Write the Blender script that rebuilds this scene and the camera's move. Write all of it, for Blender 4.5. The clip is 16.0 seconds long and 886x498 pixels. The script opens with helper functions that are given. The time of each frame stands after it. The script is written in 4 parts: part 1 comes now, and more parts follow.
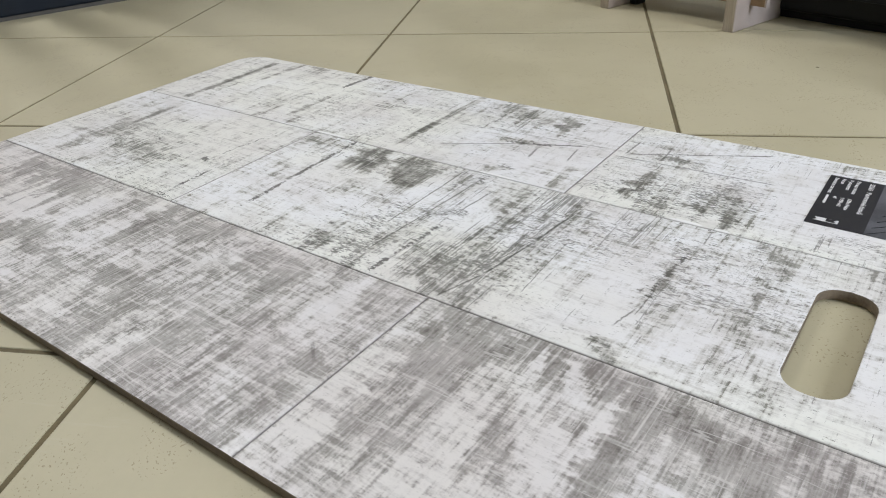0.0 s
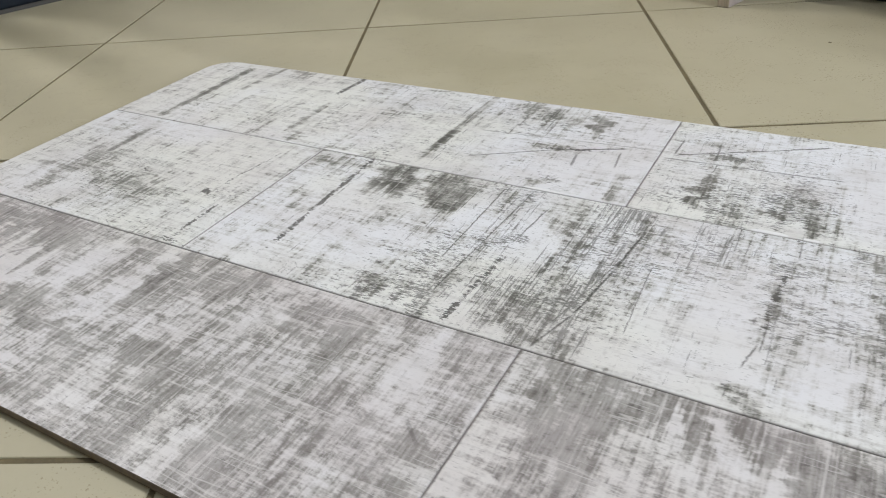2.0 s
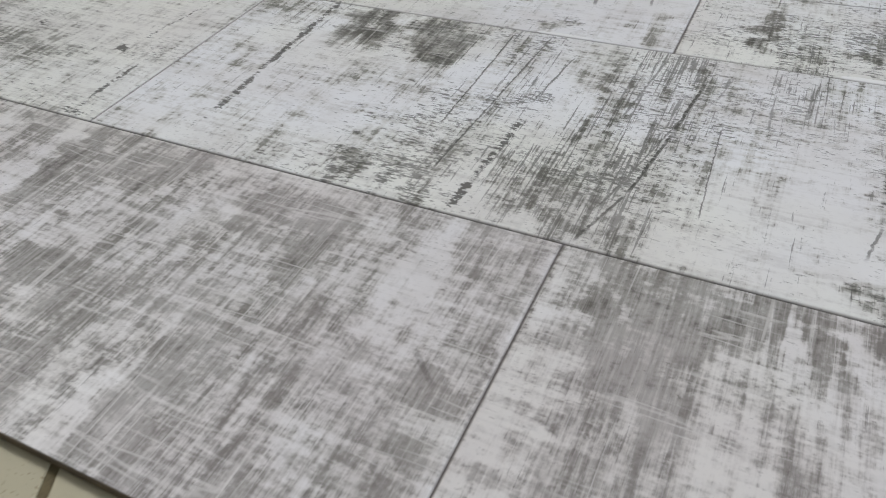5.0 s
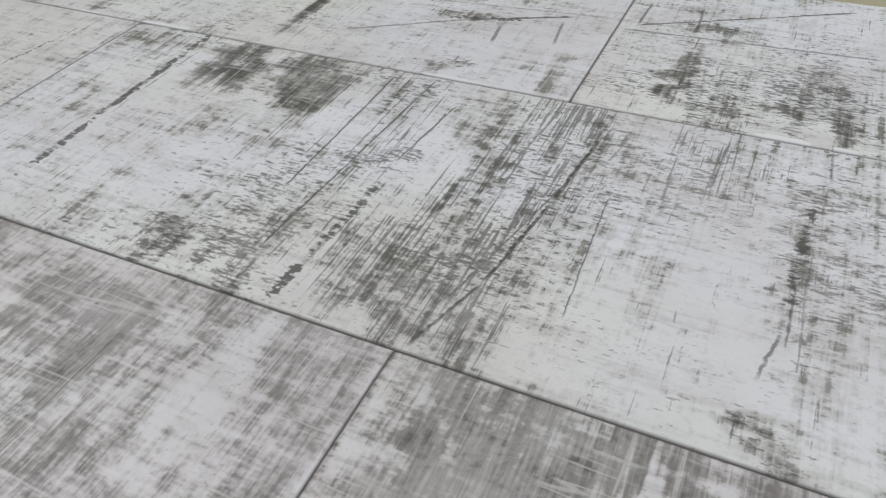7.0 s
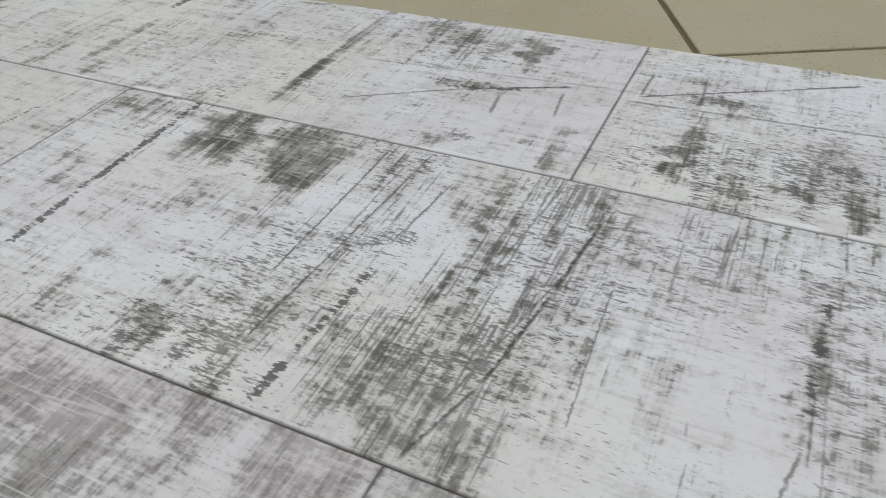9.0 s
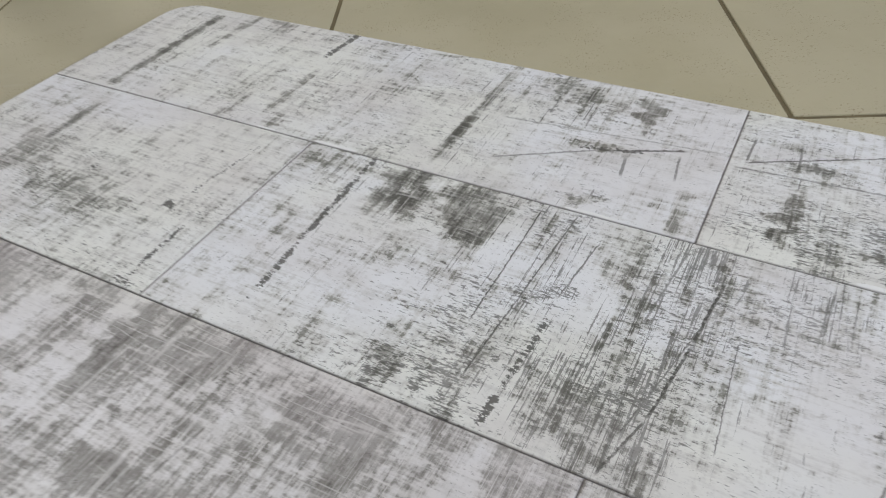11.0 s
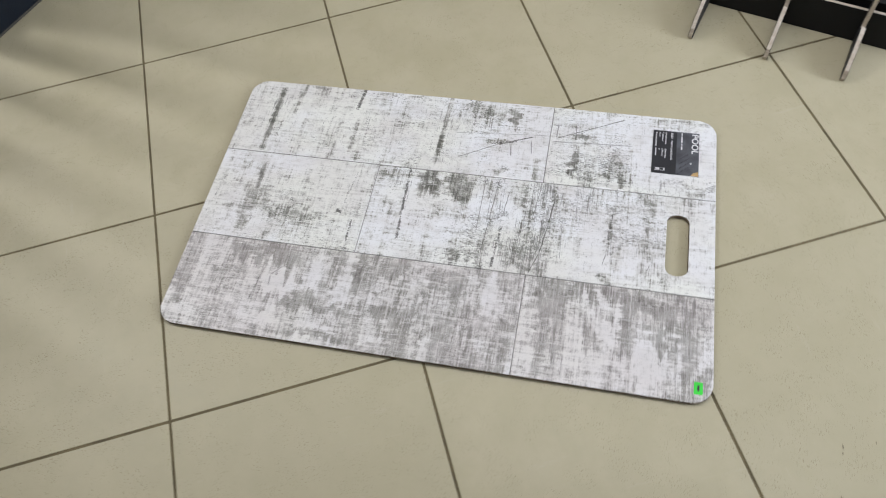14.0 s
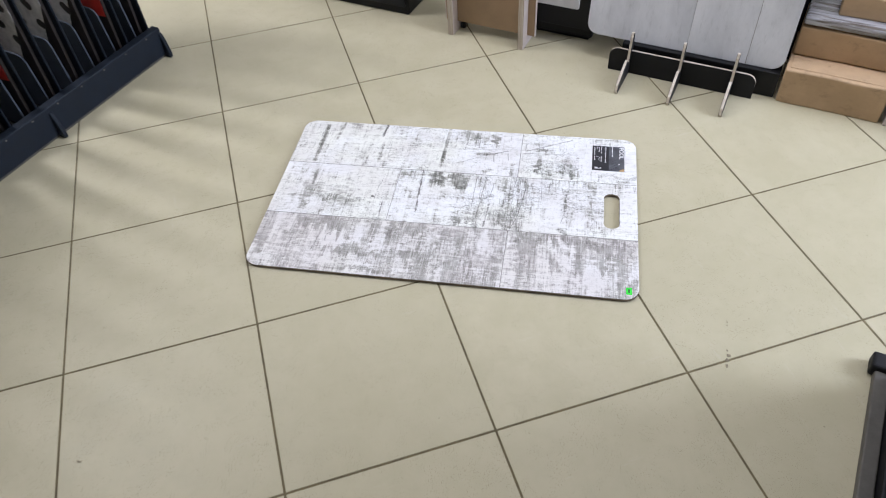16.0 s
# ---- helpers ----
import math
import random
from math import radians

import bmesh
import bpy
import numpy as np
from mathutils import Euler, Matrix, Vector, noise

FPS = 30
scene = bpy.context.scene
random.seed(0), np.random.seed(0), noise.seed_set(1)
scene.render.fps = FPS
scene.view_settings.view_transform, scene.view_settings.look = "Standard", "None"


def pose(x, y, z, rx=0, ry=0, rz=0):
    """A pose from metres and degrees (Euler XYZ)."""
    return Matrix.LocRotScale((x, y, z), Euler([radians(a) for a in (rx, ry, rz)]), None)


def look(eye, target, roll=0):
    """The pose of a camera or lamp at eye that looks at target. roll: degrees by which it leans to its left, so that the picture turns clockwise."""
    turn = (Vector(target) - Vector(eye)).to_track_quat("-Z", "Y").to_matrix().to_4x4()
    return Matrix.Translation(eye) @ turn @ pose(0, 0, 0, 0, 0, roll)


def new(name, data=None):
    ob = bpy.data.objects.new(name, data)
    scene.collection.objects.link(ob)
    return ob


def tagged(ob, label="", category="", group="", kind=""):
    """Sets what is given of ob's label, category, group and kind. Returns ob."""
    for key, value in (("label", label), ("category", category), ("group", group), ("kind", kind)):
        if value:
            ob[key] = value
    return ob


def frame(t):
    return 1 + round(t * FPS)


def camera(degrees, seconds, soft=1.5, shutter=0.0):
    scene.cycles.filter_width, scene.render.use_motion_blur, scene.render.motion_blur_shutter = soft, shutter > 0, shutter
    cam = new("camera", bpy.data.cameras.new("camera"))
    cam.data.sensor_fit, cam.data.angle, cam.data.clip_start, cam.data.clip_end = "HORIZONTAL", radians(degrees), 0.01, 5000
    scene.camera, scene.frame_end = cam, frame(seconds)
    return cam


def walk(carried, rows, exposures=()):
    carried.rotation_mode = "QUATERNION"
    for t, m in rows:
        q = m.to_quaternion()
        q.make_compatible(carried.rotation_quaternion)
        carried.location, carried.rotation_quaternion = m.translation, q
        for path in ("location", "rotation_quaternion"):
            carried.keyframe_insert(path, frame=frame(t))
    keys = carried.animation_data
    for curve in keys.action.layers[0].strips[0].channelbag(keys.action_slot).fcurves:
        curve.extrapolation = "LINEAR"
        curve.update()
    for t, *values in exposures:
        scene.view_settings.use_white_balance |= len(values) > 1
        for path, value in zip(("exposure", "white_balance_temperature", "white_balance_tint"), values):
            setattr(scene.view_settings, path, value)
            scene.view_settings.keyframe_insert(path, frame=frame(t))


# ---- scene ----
cam = camera(62.2, 16.0, soft=1.02, shutter=0.5)
PATH = [
    (0, (0.578, -0.337, 0.307), (-0.473, 1.023, -0.716), -3.6),
    (0.5, (0.547, -0.335, 0.309), (-0.438, 1.054, -0.74), -3.9),
    (1, (0.515, -0.327, 0.311), (-0.413, 1.084, -0.759), -4.3),
    (1.5, (0.485, -0.323, 0.317), (-0.41, 1.102, -0.764), -4.6),
    (2, (0.451, -0.322, 0.319), (-0.435, 1.099, -0.775), -5.1),
    (2.5, (0.421, -0.32, 0.32), (-0.444, 1.085, -0.81), -5.7),
    (3, (0.394, -0.321, 0.314), (-0.437, 1.059, -0.872), -6.0),
    (3.2, (0.384, -0.317, 0.311), (-0.442, 1.047, -0.895), -6.2),
    (5.3, (0.375, -0.225, 0.236), (-0.329, 1.066, -1.12), -4.6),
    (5.5, (0.378, -0.211, 0.239), (-0.318, 1.083, -1.119), -4.3),
    (6, (0.381, -0.19, 0.236), (-0.313, 1.103, -1.123), -3.8),
    (6.5, (0.397, -0.167, 0.225), (-0.301, 1.137, -1.122), -3.7),
    (7, (0.405, -0.152, 0.22), (-0.287, 1.171, -1.11), -3.8),
    (7.5, (0.419, -0.138, 0.22), (-0.263, 1.215, -1.086), -3.7),
    (8, (0.423, -0.125, 0.222), (-0.256, 1.251, -1.06), -3.7),
    (8.5, (0.414, -0.121, 0.226), (-0.273, 1.27, -1.037), -3.3),
    (9, (0.394, -0.125, 0.226), (-0.318, 1.263, -1.026), -3.1),
    (9.5, (0.372, -0.131, 0.234), (-0.372, 1.244, -1.014), -3.0),
    (10, (0.349, -0.147, 0.243), (-0.431, 1.208, -1.004), -2.8),
    (10.2, (0.341, -0.154, 0.248), (-0.453, 1.193, -1.0), -2.7),
    (12.3, (0.382, -0.278, 0.623), (-0.298, 0.736, -0.961), -11.5),
    (12.5, (0.39, -0.29, 0.678), (-0.256, 0.676, -0.95), -11.9),
    (13, (0.428, -0.361, 0.883), (-0.14, 0.555, -0.802), -11.9),
    (13.5, (0.434, -0.454, 1.026), (-0.035, 0.463, -0.688), -11.2),
    (14, (0.366, -0.596, 1.107), (0.035, 0.38, -0.607), -8.9),
    (14.5, (0.312, -0.691, 1.16), (0.063, 0.369, -0.517), -6.8),
    (15, (0.325, -0.833, 1.198), (0.09, 0.331, -0.411), -5.5),
    (15.3, (0.371, -0.984, 1.214), (0.112, 0.254, -0.335), -5.2),
    (15.5, (0.385, -1.075, 1.242), (0.126, 0.193, -0.282), -4.5),
    (16, (0.405, -1.237, 1.287), (0.12, 0.092, -0.18), -3.9),
]
# the picture's brightness in stops, and its white balance
EXPOSURES = ((0, -0.06, 6600, 9.5), (2, -0.13, 6600, 10), (3, -0.28, 6590, 10.5), (5.5, -0.43, 6530, 10), (10, -0.43, 6530, 10), (12.5, -0.33, 6600, 11.5), (14, -0.08, 6500, 11.5), (14.5, -0.04, 6350, 11), (15.2, 0.10, 6190, 12), (16, 0.31, 6130, 15))
walk(cam, [(t, look(eye, target, roll)) for t, eye, target, roll in PATH], EXPOSURES)

# ---- world and lights ----
world = bpy.data.worlds.new("world")
scene.world = world
world.use_nodes = True
world.node_tree.nodes["Background"].inputs[0].default_value = (0.75, 0.85, 1.0, 1)
world.node_tree.nodes["Background"].inputs[1].default_value = 0.3

SLANT = -16.4   # the shop's walls and shelving against the board, degrees
ROOM = pose(0.35, 0.05, 0, 0, 0, SLANT)
HEIGHT = 2.9


def area(name, m, sx, sy, watts, colour):
    lamp = bpy.data.lights.new(name, "AREA")
    lamp.shape, lamp.size, lamp.size_y, lamp.energy, lamp.color = "RECTANGLE", sx, sy, watts, colour
    ob = new(name, lamp)
    ob.matrix_world = m
    return ob


# All three hang out of view; the third is added to brighten rack pockets.
LAMPS = ((-2.50, -0.16, 48), (0.10, 0.62, 22), (2.0, -2.5, 5))
for lx, ly, watts in LAMPS:
    area("ceiling_lamp", ROOM @ pose(lx, ly, HEIGHT - 0.09), 1.2, 0.14, watts, (0.95, 0.957, 0.99))
area("window_daylight", ROOM @ look((3.32, 0.95, 1.5), (0.4, 0.1, 0.2)), 1.2, 1.7, 112, (0.80, 0.87, 1.0))


# ---- materials ----
class Nodes:
    """Short writing of a node material."""

    def __init__(self, name, rough=0.5, metal=0.0, spec=0.5):
        self.m = bpy.data.materials.new(name)
        self.m.use_nodes = True
        self.t = self.m.node_tree
        self.b = self.t.nodes["Principled BSDF"]
        self.b.inputs["Roughness"].default_value = rough
        self.b.inputs["Metallic"].default_value = metal
        self.b.inputs["Specular IOR Level"].default_value = spec

    def put(self, socket, value):
        if hasattr(value, "is_output"):
            self.t.links.new(value, socket)
        else:
            socket.default_value = value

    def math(self, op, a, b=0.0, c=0.0, clamp=False):
        n = self.t.nodes.new("ShaderNodeMath")
        n.operation, n.use_clamp = op, clamp
        for s, v in zip(n.inputs, (a, b, c)):
            self.put(s, v)
        return n.outputs[0]

    def coords(self, scale=(1, 1, 1), shift=True):
        tc = self.t.nodes.new("ShaderNodeTexCoord")
        v = self.t.nodes.new("ShaderNodeVectorMath")
        v.operation = "MULTIPLY"
        if shift:
            info = self.t.nodes.new("ShaderNodeObjectInfo")
            s = self.t.nodes.new("ShaderNodeVectorMath")
            s.operation = "SCALE"
            s.inputs[0].default_value = (7.3, 3.1, 5.7)
            self.t.links.new(info.outputs["Random"], s.inputs["Scale"])
            a = self.t.nodes.new("ShaderNodeVectorMath")
            self.t.links.new(tc.outputs["Object"], a.inputs[0])
            self.t.links.new(s.outputs[0], a.inputs[1])
            self.t.links.new(a.outputs[0], v.inputs[0])
        else:
            self.t.links.new(tc.outputs["Object"], v.inputs[0])
        v.inputs[1].default_value = scale
        return v.outputs[0]

    def noise(self, scale, detail=3.0, rough=0.55, shift=True, distort=0.0):
        n = self.t.nodes.new("ShaderNodeTexNoise")
        n.inputs["Scale"].default_value = 1.0
        n.inputs["Detail"].default_value = detail
        n.inputs["Roughness"].default_value = rough
        n.inputs["Distortion"].default_value = distort
        self.t.links.new(self.coords(scale, shift), n.inputs["Vector"])
        return n.outputs["Fac"]

    def step(self, v, lo, hi, to=(0.0, 1.0)):
        n = self.t.nodes.new("ShaderNodeMapRange")
        n.interpolation_type = "SMOOTHSTEP"
        for k, x in zip(("Value", "From Min", "From Max", "To Min", "To Max"), (v, lo, hi, *to)):
            self.put(n.inputs[k], x)
        return n.outputs[0]

    def mix(self, f, a, b):
        n = self.t.nodes.new("ShaderNodeMix")
        n.data_type = "RGBA"
        for s, v in ((n.inputs["Factor"], f), (n.inputs["A"], a), (n.inputs["B"], b)):
            if isinstance(v, tuple) and len(v) == 3:
                v = (*v, 1)
            if s.name == "Factor":
                self.put(n.inputs[0], v)
            else:
                self.put([i for i in n.inputs if i.name == s.name and i.type == "RGBA"][0], v)
        return n.outputs[2]

    def attr(self, name):
        n = self.t.nodes.new("ShaderNodeAttribute")
        n.attribute_name = name
        return n.outputs["Fac"]

    def random(self):
        return self.t.nodes.new("ShaderNodeObjectInfo").outputs["Random"]

    def colour(self, v):
        self.put(self.b.inputs["Base Color"], (*v, 1) if isinstance(v, tuple) and len(v) == 3 else v)
        return self

    def rough(self, v):
        self.put(self.b.inputs["Roughness"], v)
        return self

    def bump(self, h, strength=0.2, dist=0.001):
        n = self.t.nodes.new("ShaderNodeBump")
        n.inputs["Strength"].default_value = strength
        n.inputs["Distance"].default_value = dist
        self.put(n.inputs["Height"], h)
        self.t.links.new(n.outputs[0], self.b.inputs["Normal"])
        return self


def plain(name, colour, rough=0.5, vary=0.15, scale=30, metal=0.0, grain=600, bump=0.1, spec=0.5):
    """Paint, plastic or metal with blotches, grain and fine relief."""
    n = Nodes(name, rough, metal, spec)
    big, fine = n.noise((scale,) * 3, 4), n.noise((grain,) * 3, 2)
    f = n.math("ADD", n.math("MULTIPLY", big, 0.7), n.math("MULTIPLY", fine, 0.3))
    dark = tuple(c * (1 - vary) for c in colour)
    lite = tuple(min(1, c * (1 + vary)) for c in colour)
    n.colour(n.mix(n.step(f, 0.3, 0.7), dark, lite))
    n.rough(n.step(big, 0.2, 0.8, (rough * 0.85, min(1, rough * 1.15))))
    return n.bump(fine, bump, 0.0005).m


def tile_material():
    n = Nodes("glazed_beige_tile", 0.3, 0, 0.30)
    cloud, fine = n.noise((9, 9, 9), 7, 0.68), n.noise((260, 260, 260), 3)
    base = n.mix(n.step(cloud, 0.3, 0.7), (0.456, 0.416, 0.281), (0.504, 0.461, 0.323))
    base = n.mix(n.math("MULTIPLY", n.random(), 0.35), base, (0.44, 0.405, 0.28))
    specks = n.noise((520, 520, 520), 1.5)
    sparse = n.noise((28, 28, 28), 2)
    f = n.math("MULTIPLY", n.step(specks, 0.626, 0.68), n.step(sparse, 0.43, 0.60))
    base = n.mix(n.math("MULTIPLY", f, 0.62), base, (0.20, 0.145, 0.08))
    scuff = n.math("MULTIPLY", n.step(n.noise((60, 9, 20), 4, 0.7), 0.62, 0.75), 0.10)
    base = n.mix(scuff, base, (0.66, 0.64, 0.57))
    n.colour(base)
    n.rough(n.step(cloud, 0.2, 0.8, (0.40, 0.54)))
    return n.bump(n.math("ADD", n.math("MULTIPLY", n.noise((35, 35, 35), 3), 1.0), n.math("MULTIPLY", fine, 0.12)), 0.12, 0.001).m


# single cracks of the print: from x, y to x, y, half width, strength
CRACKS_UPPER = (
    (0.126, 0.289, 0.298, 0.303, 0.0006, 0.4),
    (0.143, 0.232, 0.215, 0.272, 0.0007, 0.6),
    (0.215, 0.272, 0.278, 0.297, 0.0010, 0.8),
    (0.274, 0.288, 0.278, 0.255, 0.0008, 0.6),
    (0.237, 0.272, 0.241, 0.245, 0.0010, 0.6),
    (0.318, 0.298, 0.445, 0.36, 0.0007, 0.75),
    (0.321, 0.335, 0.32, 0.3, 0.0008, 0.65),
    (0.354, 0.338, 0.356, 0.3, 0.0008, 0.6),
    (0.314, 0.291, 0.461, 0.298, 0.0008, 0.55),
)
CRACKS_MIDDLE = (
    (0.204, 0.188, 0.204, 0.070, 0.00045, 0.8),
    (0.229, 0.191, 0.219, 0.030, 0.0005, 0.75),
    (0.252, 0.170, 0.245, 0.108, 0.00045, 0.7),
    (0.334, 0.165, 0.328, 0.106, 0.0009, 0.85),
    (0.328, 0.106, 0.319, 0.045, 0.0008, 0.85),
    (0.319, 0.045, 0.305, 0.002, 0.0007, 0.75),
    (0.330, 0.125, 0.309, 0.030, 0.0005, 0.7),
    (0.307, 0.188, 0.298, 0.110, 0.0006, 0.6),
    (0.351, 0.122, 0.355, 0.038, 0.0003, 0.7),
    (0.348, 0.175, 0.343, 0.145, 0.0004, 0.5),
    (0.432, 0.062, 0.426, 0.036, 0.0006, 0.62),
    (0.441, 0.193, 0.442, 0.166, 0.0005, 0.5),
    (0.505, 0.050, 0.500, 0.036, 0.0007, 0.6),
    (0.526, 0.028, 0.520, 0.012, 0.0006, 0.4),
)
CRACKS_LOWER = (
    (-0.118, -0.045, -0.136, -0.066, 0.0009, 0.45),
    (-0.136, -0.066, -0.133, -0.088, 0.0011, 0.45),
    (-0.150, -0.050, -0.160, -0.120, 0.0009, 0.4),
    (0.110, -0.060, 0.100, -0.118, 0.0007, 0.35),
    (0.266, -0.082, 0.284, -0.098, 0.0011, 0.4),
)


def print_material():
    """Worn white paint over grey wood, printed on laminate. The mesh carries how strong each kind of wear is;
    the grain decides where it breaks through: washes, dashes along the plank, fine lines across it."""
    n = Nodes("vintage_white_laminate", 0.45, 0, 0.35)
    wash, dash, comb = n.attr("wash"), n.attr("dash"), n.attr("comb")
    line, tone, pale = n.attr("line"), n.attr("tone"), n.attr("pale")

    def even(scale, detail=3.0, rough=0.6):
        return n.math("SUBTRACT", n.noise(scale, detail, rough), 0.5)

    def mul(a, b):
        return n.math("MULTIPLY", a, b)

    def add(a, b):
        return n.math("ADD", a, b)

    streak_y, streak_x = even((240, 11, 1), 4, 0.62), even((13, 300, 1), 4, 0.62)
    blot, spot = even((70, 95, 1), 5, 0.68), even((330, 430, 1), 3, 0.65)
    weave = even((700, 60, 1), 3, 0.62)
    fibre = add(add(mul(streak_y, 1.35), mul(streak_x, 1.05)), add(mul(blot, 1.8), add(mul(spot, 0.8), mul(weave, 0.7))))

    # translucent grey wash with broken, fibrous edges
    w = n.math("MULTIPLY_ADD", fibre, n.math("MULTIPLY_ADD", tone, -0.05, 0.92), wash)
    veil = n.step(w, -0.08, 0.55)
    depth = n.step(add(even((22, 30, 1), 4, 0.6), mul(spot, 0.5)), -0.16, 0.16, (0.62, 1.0))
    body = n.step(n.math("MULTIPLY_ADD", fibre, 0.40, w), n.math("MULTIPLY_ADD", tone, -0.32, 0.46), n.math("MULTIPLY_ADD", tone, 0.34, 0.66))

    # crisp dashes along the plank and lines across it
    short = add(even((150, 720, 1), 3, 0.62), mul(spot, 0.35))
    dashes = n.step(add(short, mul(dash, 0.22)), 0.155, 0.230)
    thin = add(even((800, 26, 1), 3, 0.6), add(mul(blot, 0.30), mul(spot, 0.25)))
    combs = n.step(add(thin, mul(comb, 0.205)), 0.150, 0.215)
    nick = n.step(add(even((320, 980, 1), 2, 0.6), mul(n.math("MAXIMUM", dash, comb), 0.16)), 0.195, 0.23)

    # hand-placed cracks
    sep = n.t.nodes.new("ShaderNodeSeparateXYZ")
    n.t.links.new(n.coords((1, 1, 1), False), sep.inputs[0])
    px = n.math("MULTIPLY_ADD", add(blot, spot), 0.0022, sep.outputs[0])
    py = n.math("MULTIPLY_ADD", n.math("SUBTRACT", blot, spot), 0.0022, sep.outputs[1])
    total = 0.0
    for ax, ay, bx, by, half, k in CRACKS_UPPER + CRACKS_MIDDLE + CRACKS_LOWER:
        length = math.hypot(bx - ax, by - ay)
        ux, uy = (bx - ax) / length, (by - ay) / length
        off = n.math("MULTIPLY_ADD", px, -uy, n.math("MULTIPLY_ADD", py, ux, ax * uy - ay * ux))
        run = n.math("MULTIPLY_ADD", px, ux, n.math("MULTIPLY_ADD", py, uy, -ax * ux - ay * uy - length / 2))
        near = n.step(n.math("ABSOLUTE", off), 0.7 * half, 1.6 * half, (min(1.0, 1.15 * k), 0.0))
        near = mul(near, n.step(n.math("ABSOLUTE", run), length / 2 - 0.005, length / 2 + 0.001, (1.0, 0.0)))
        total = n.math("MAXIMUM", total, near)
    cracks = mul(total, n.math("MAXIMUM", n.math("MULTIPLY_ADD", spot, 2.2, 0.95, True), 0.45))
    ragged = add(mul(short, 2.2), mul(spot, 1.4))
    strokes = mul(n.step(add(mul(line, 0.80), ragged), 0.36, 0.50), n.step(line, 0.04, 0.2))

    # the white paint: cool and warm clouds, faint brush marks
    cloud, drift = n.noise((11, 16, 1), 5, 0.62), n.noise((5, 7, 1), 3, 0.5)
    white = n.mix(n.step(drift, 0.38, 0.62), (0.812, 0.817, 0.768), (0.822, 0.832, 0.850))
    white = n.mix(mul(n.step(cloud, 0.47, 0.68), 0.55), white, (0.655, 0.635, 0.620))
    white = n.mix(mul(tone, 0.80), white, (0.690, 0.652, 0.638))
    white = n.mix(mul(n.step(add(streak_x, mul(blot, 1.0)), -0.04, 0.20), 0.30), white, (0.50, 0.485, 0.47))
    white = n.mix(mul(n.step(add(streak_y, mul(blot, 0.8)), 0.02, 0.24), 0.20), white, (0.50, 0.49, 0.475))
    white = n.mix(mul(n.step(spot, 0.02, 0.20), 0.16), white, (0.46, 0.45, 0.44))

    # the bare wood in three depths
    hue = n.math("ADD", mul(tone, 1.05), mul(even((14, 18, 1), 3), 0.8), clamp=True)
    grey = n.mix(hue, (0.200, 0.199, 0.166), (0.220, 0.200, 0.188))
    soft = n.mix(hue, (0.500, 0.495, 0.455), (0.490, 0.455, 0.440))
    c = n.mix(mul(veil, 0.62), white, soft)
    c = n.mix(mul(mul(body, depth), n.math("ADD", mul(add(streak_y, weave), n.math("MULTIPLY_ADD", tone, 0.5, 1.0)), 0.80, clamp=True)), c, grey)
    deep = n.step(w, n.math("MULTIPLY_ADD", tone, 0.60, 0.66), n.math("MULTIPLY_ADD", tone, 0.90, 1.10))
    dark = n.mix(hue, (0.070, 0.068, 0.058), (0.110, 0.096, 0.090))
    c = n.mix(mul(mul(deep, depth), 0.80), c, dark)

    # pale scratches rubbed over the wood, both ways
    def ridge(scale, width, seed_scale):
        r = n.math("ABSOLUTE", even(scale, 1.5, 0.45))
        return mul(n.step(r, 0.25 * width, width, (1.0, 0.0)), n.step(even(seed_scale, 2), -0.03, 0.08))

    rubs = n.math("MAXIMUM", ridge((9, 130, 1), 0.026, (16, 40, 1)), ridge((120, 3.5, 1), 0.020, (45, 12, 1)))
    c = n.mix(mul(mul(rubs, veil), 0.48), c, (0.74, 0.72, 0.70))

    marks = n.math("MAXIMUM", mul(dashes, 0.76), n.math("MAXIMUM", mul(combs, 0.70), mul(nick, 0.60)))
    marks = mul(marks, n.math("MULTIPLY_ADD", tone, -0.55, 1.0))
    marks = n.math("MAXIMUM", marks, n.math("MAXIMUM", cracks, mul(strokes, 0.88)))
    c = n.mix(marks, c, dark)
    c = n.mix(n.step(add(pale, mul(spot, 0.5)), 0.35, 0.6), c, (0.85, 0.85, 0.84))
    c = n.mix(n.attr("groove"), c, (0.17, 0.155, 0.145))
    n.colour(c)
    worn = n.math("MAXIMUM", marks, mul(body, 0.6))
    n.rough(n.step(worn, 0.0, 1.0, (0.40, 0.54)))
    return n.bump(n.math("SUBTRACT", mul(fibre, 0.25), worn), 0.10, 0.0006).m


def wood_material(name, light, dark, along=(4, 60, 60), rough=0.55):
    n = Nodes(name, rough)
    g = n.noise(along, 5, 0.65, distort=0.6)
    fine = n.noise(tuple(a * 7 for a in along), 3)
    c = n.mix(n.step(g, 0.35, 0.65), light, dark)
    n.colour(n.mix(n.math("MULTIPLY", n.step(fine, 0.5, 0.7), 0.35), c, tuple(0.6 * x for x in dark)))
    return n.bump(fine, 0.2, 0.0006).m


def cardboard_material(name, colour):
    n = Nodes(name, 0.8, 0, 0.2)
    flute, blot = n.noise((12, 12, 240), 2), n.noise((9, 9, 9), 5, 0.65)
    c = n.mix(n.step(blot, 0.3, 0.7), tuple(0.82 * x for x in colour), colour)
    c = n.mix(n.math("MULTIPLY", n.step(n.noise((22, 22, 34), 5, 0.72), 0.56, 0.74), 0.55), c, tuple(0.45 * x for x in colour))
    n.colour(n.mix(n.math("MULTIPLY", flute, 0.15), c, tuple(0.5 * x for x in colour)))
    return n.bump(n.math("ADD", flute, blot), 0.2, 0.001).m


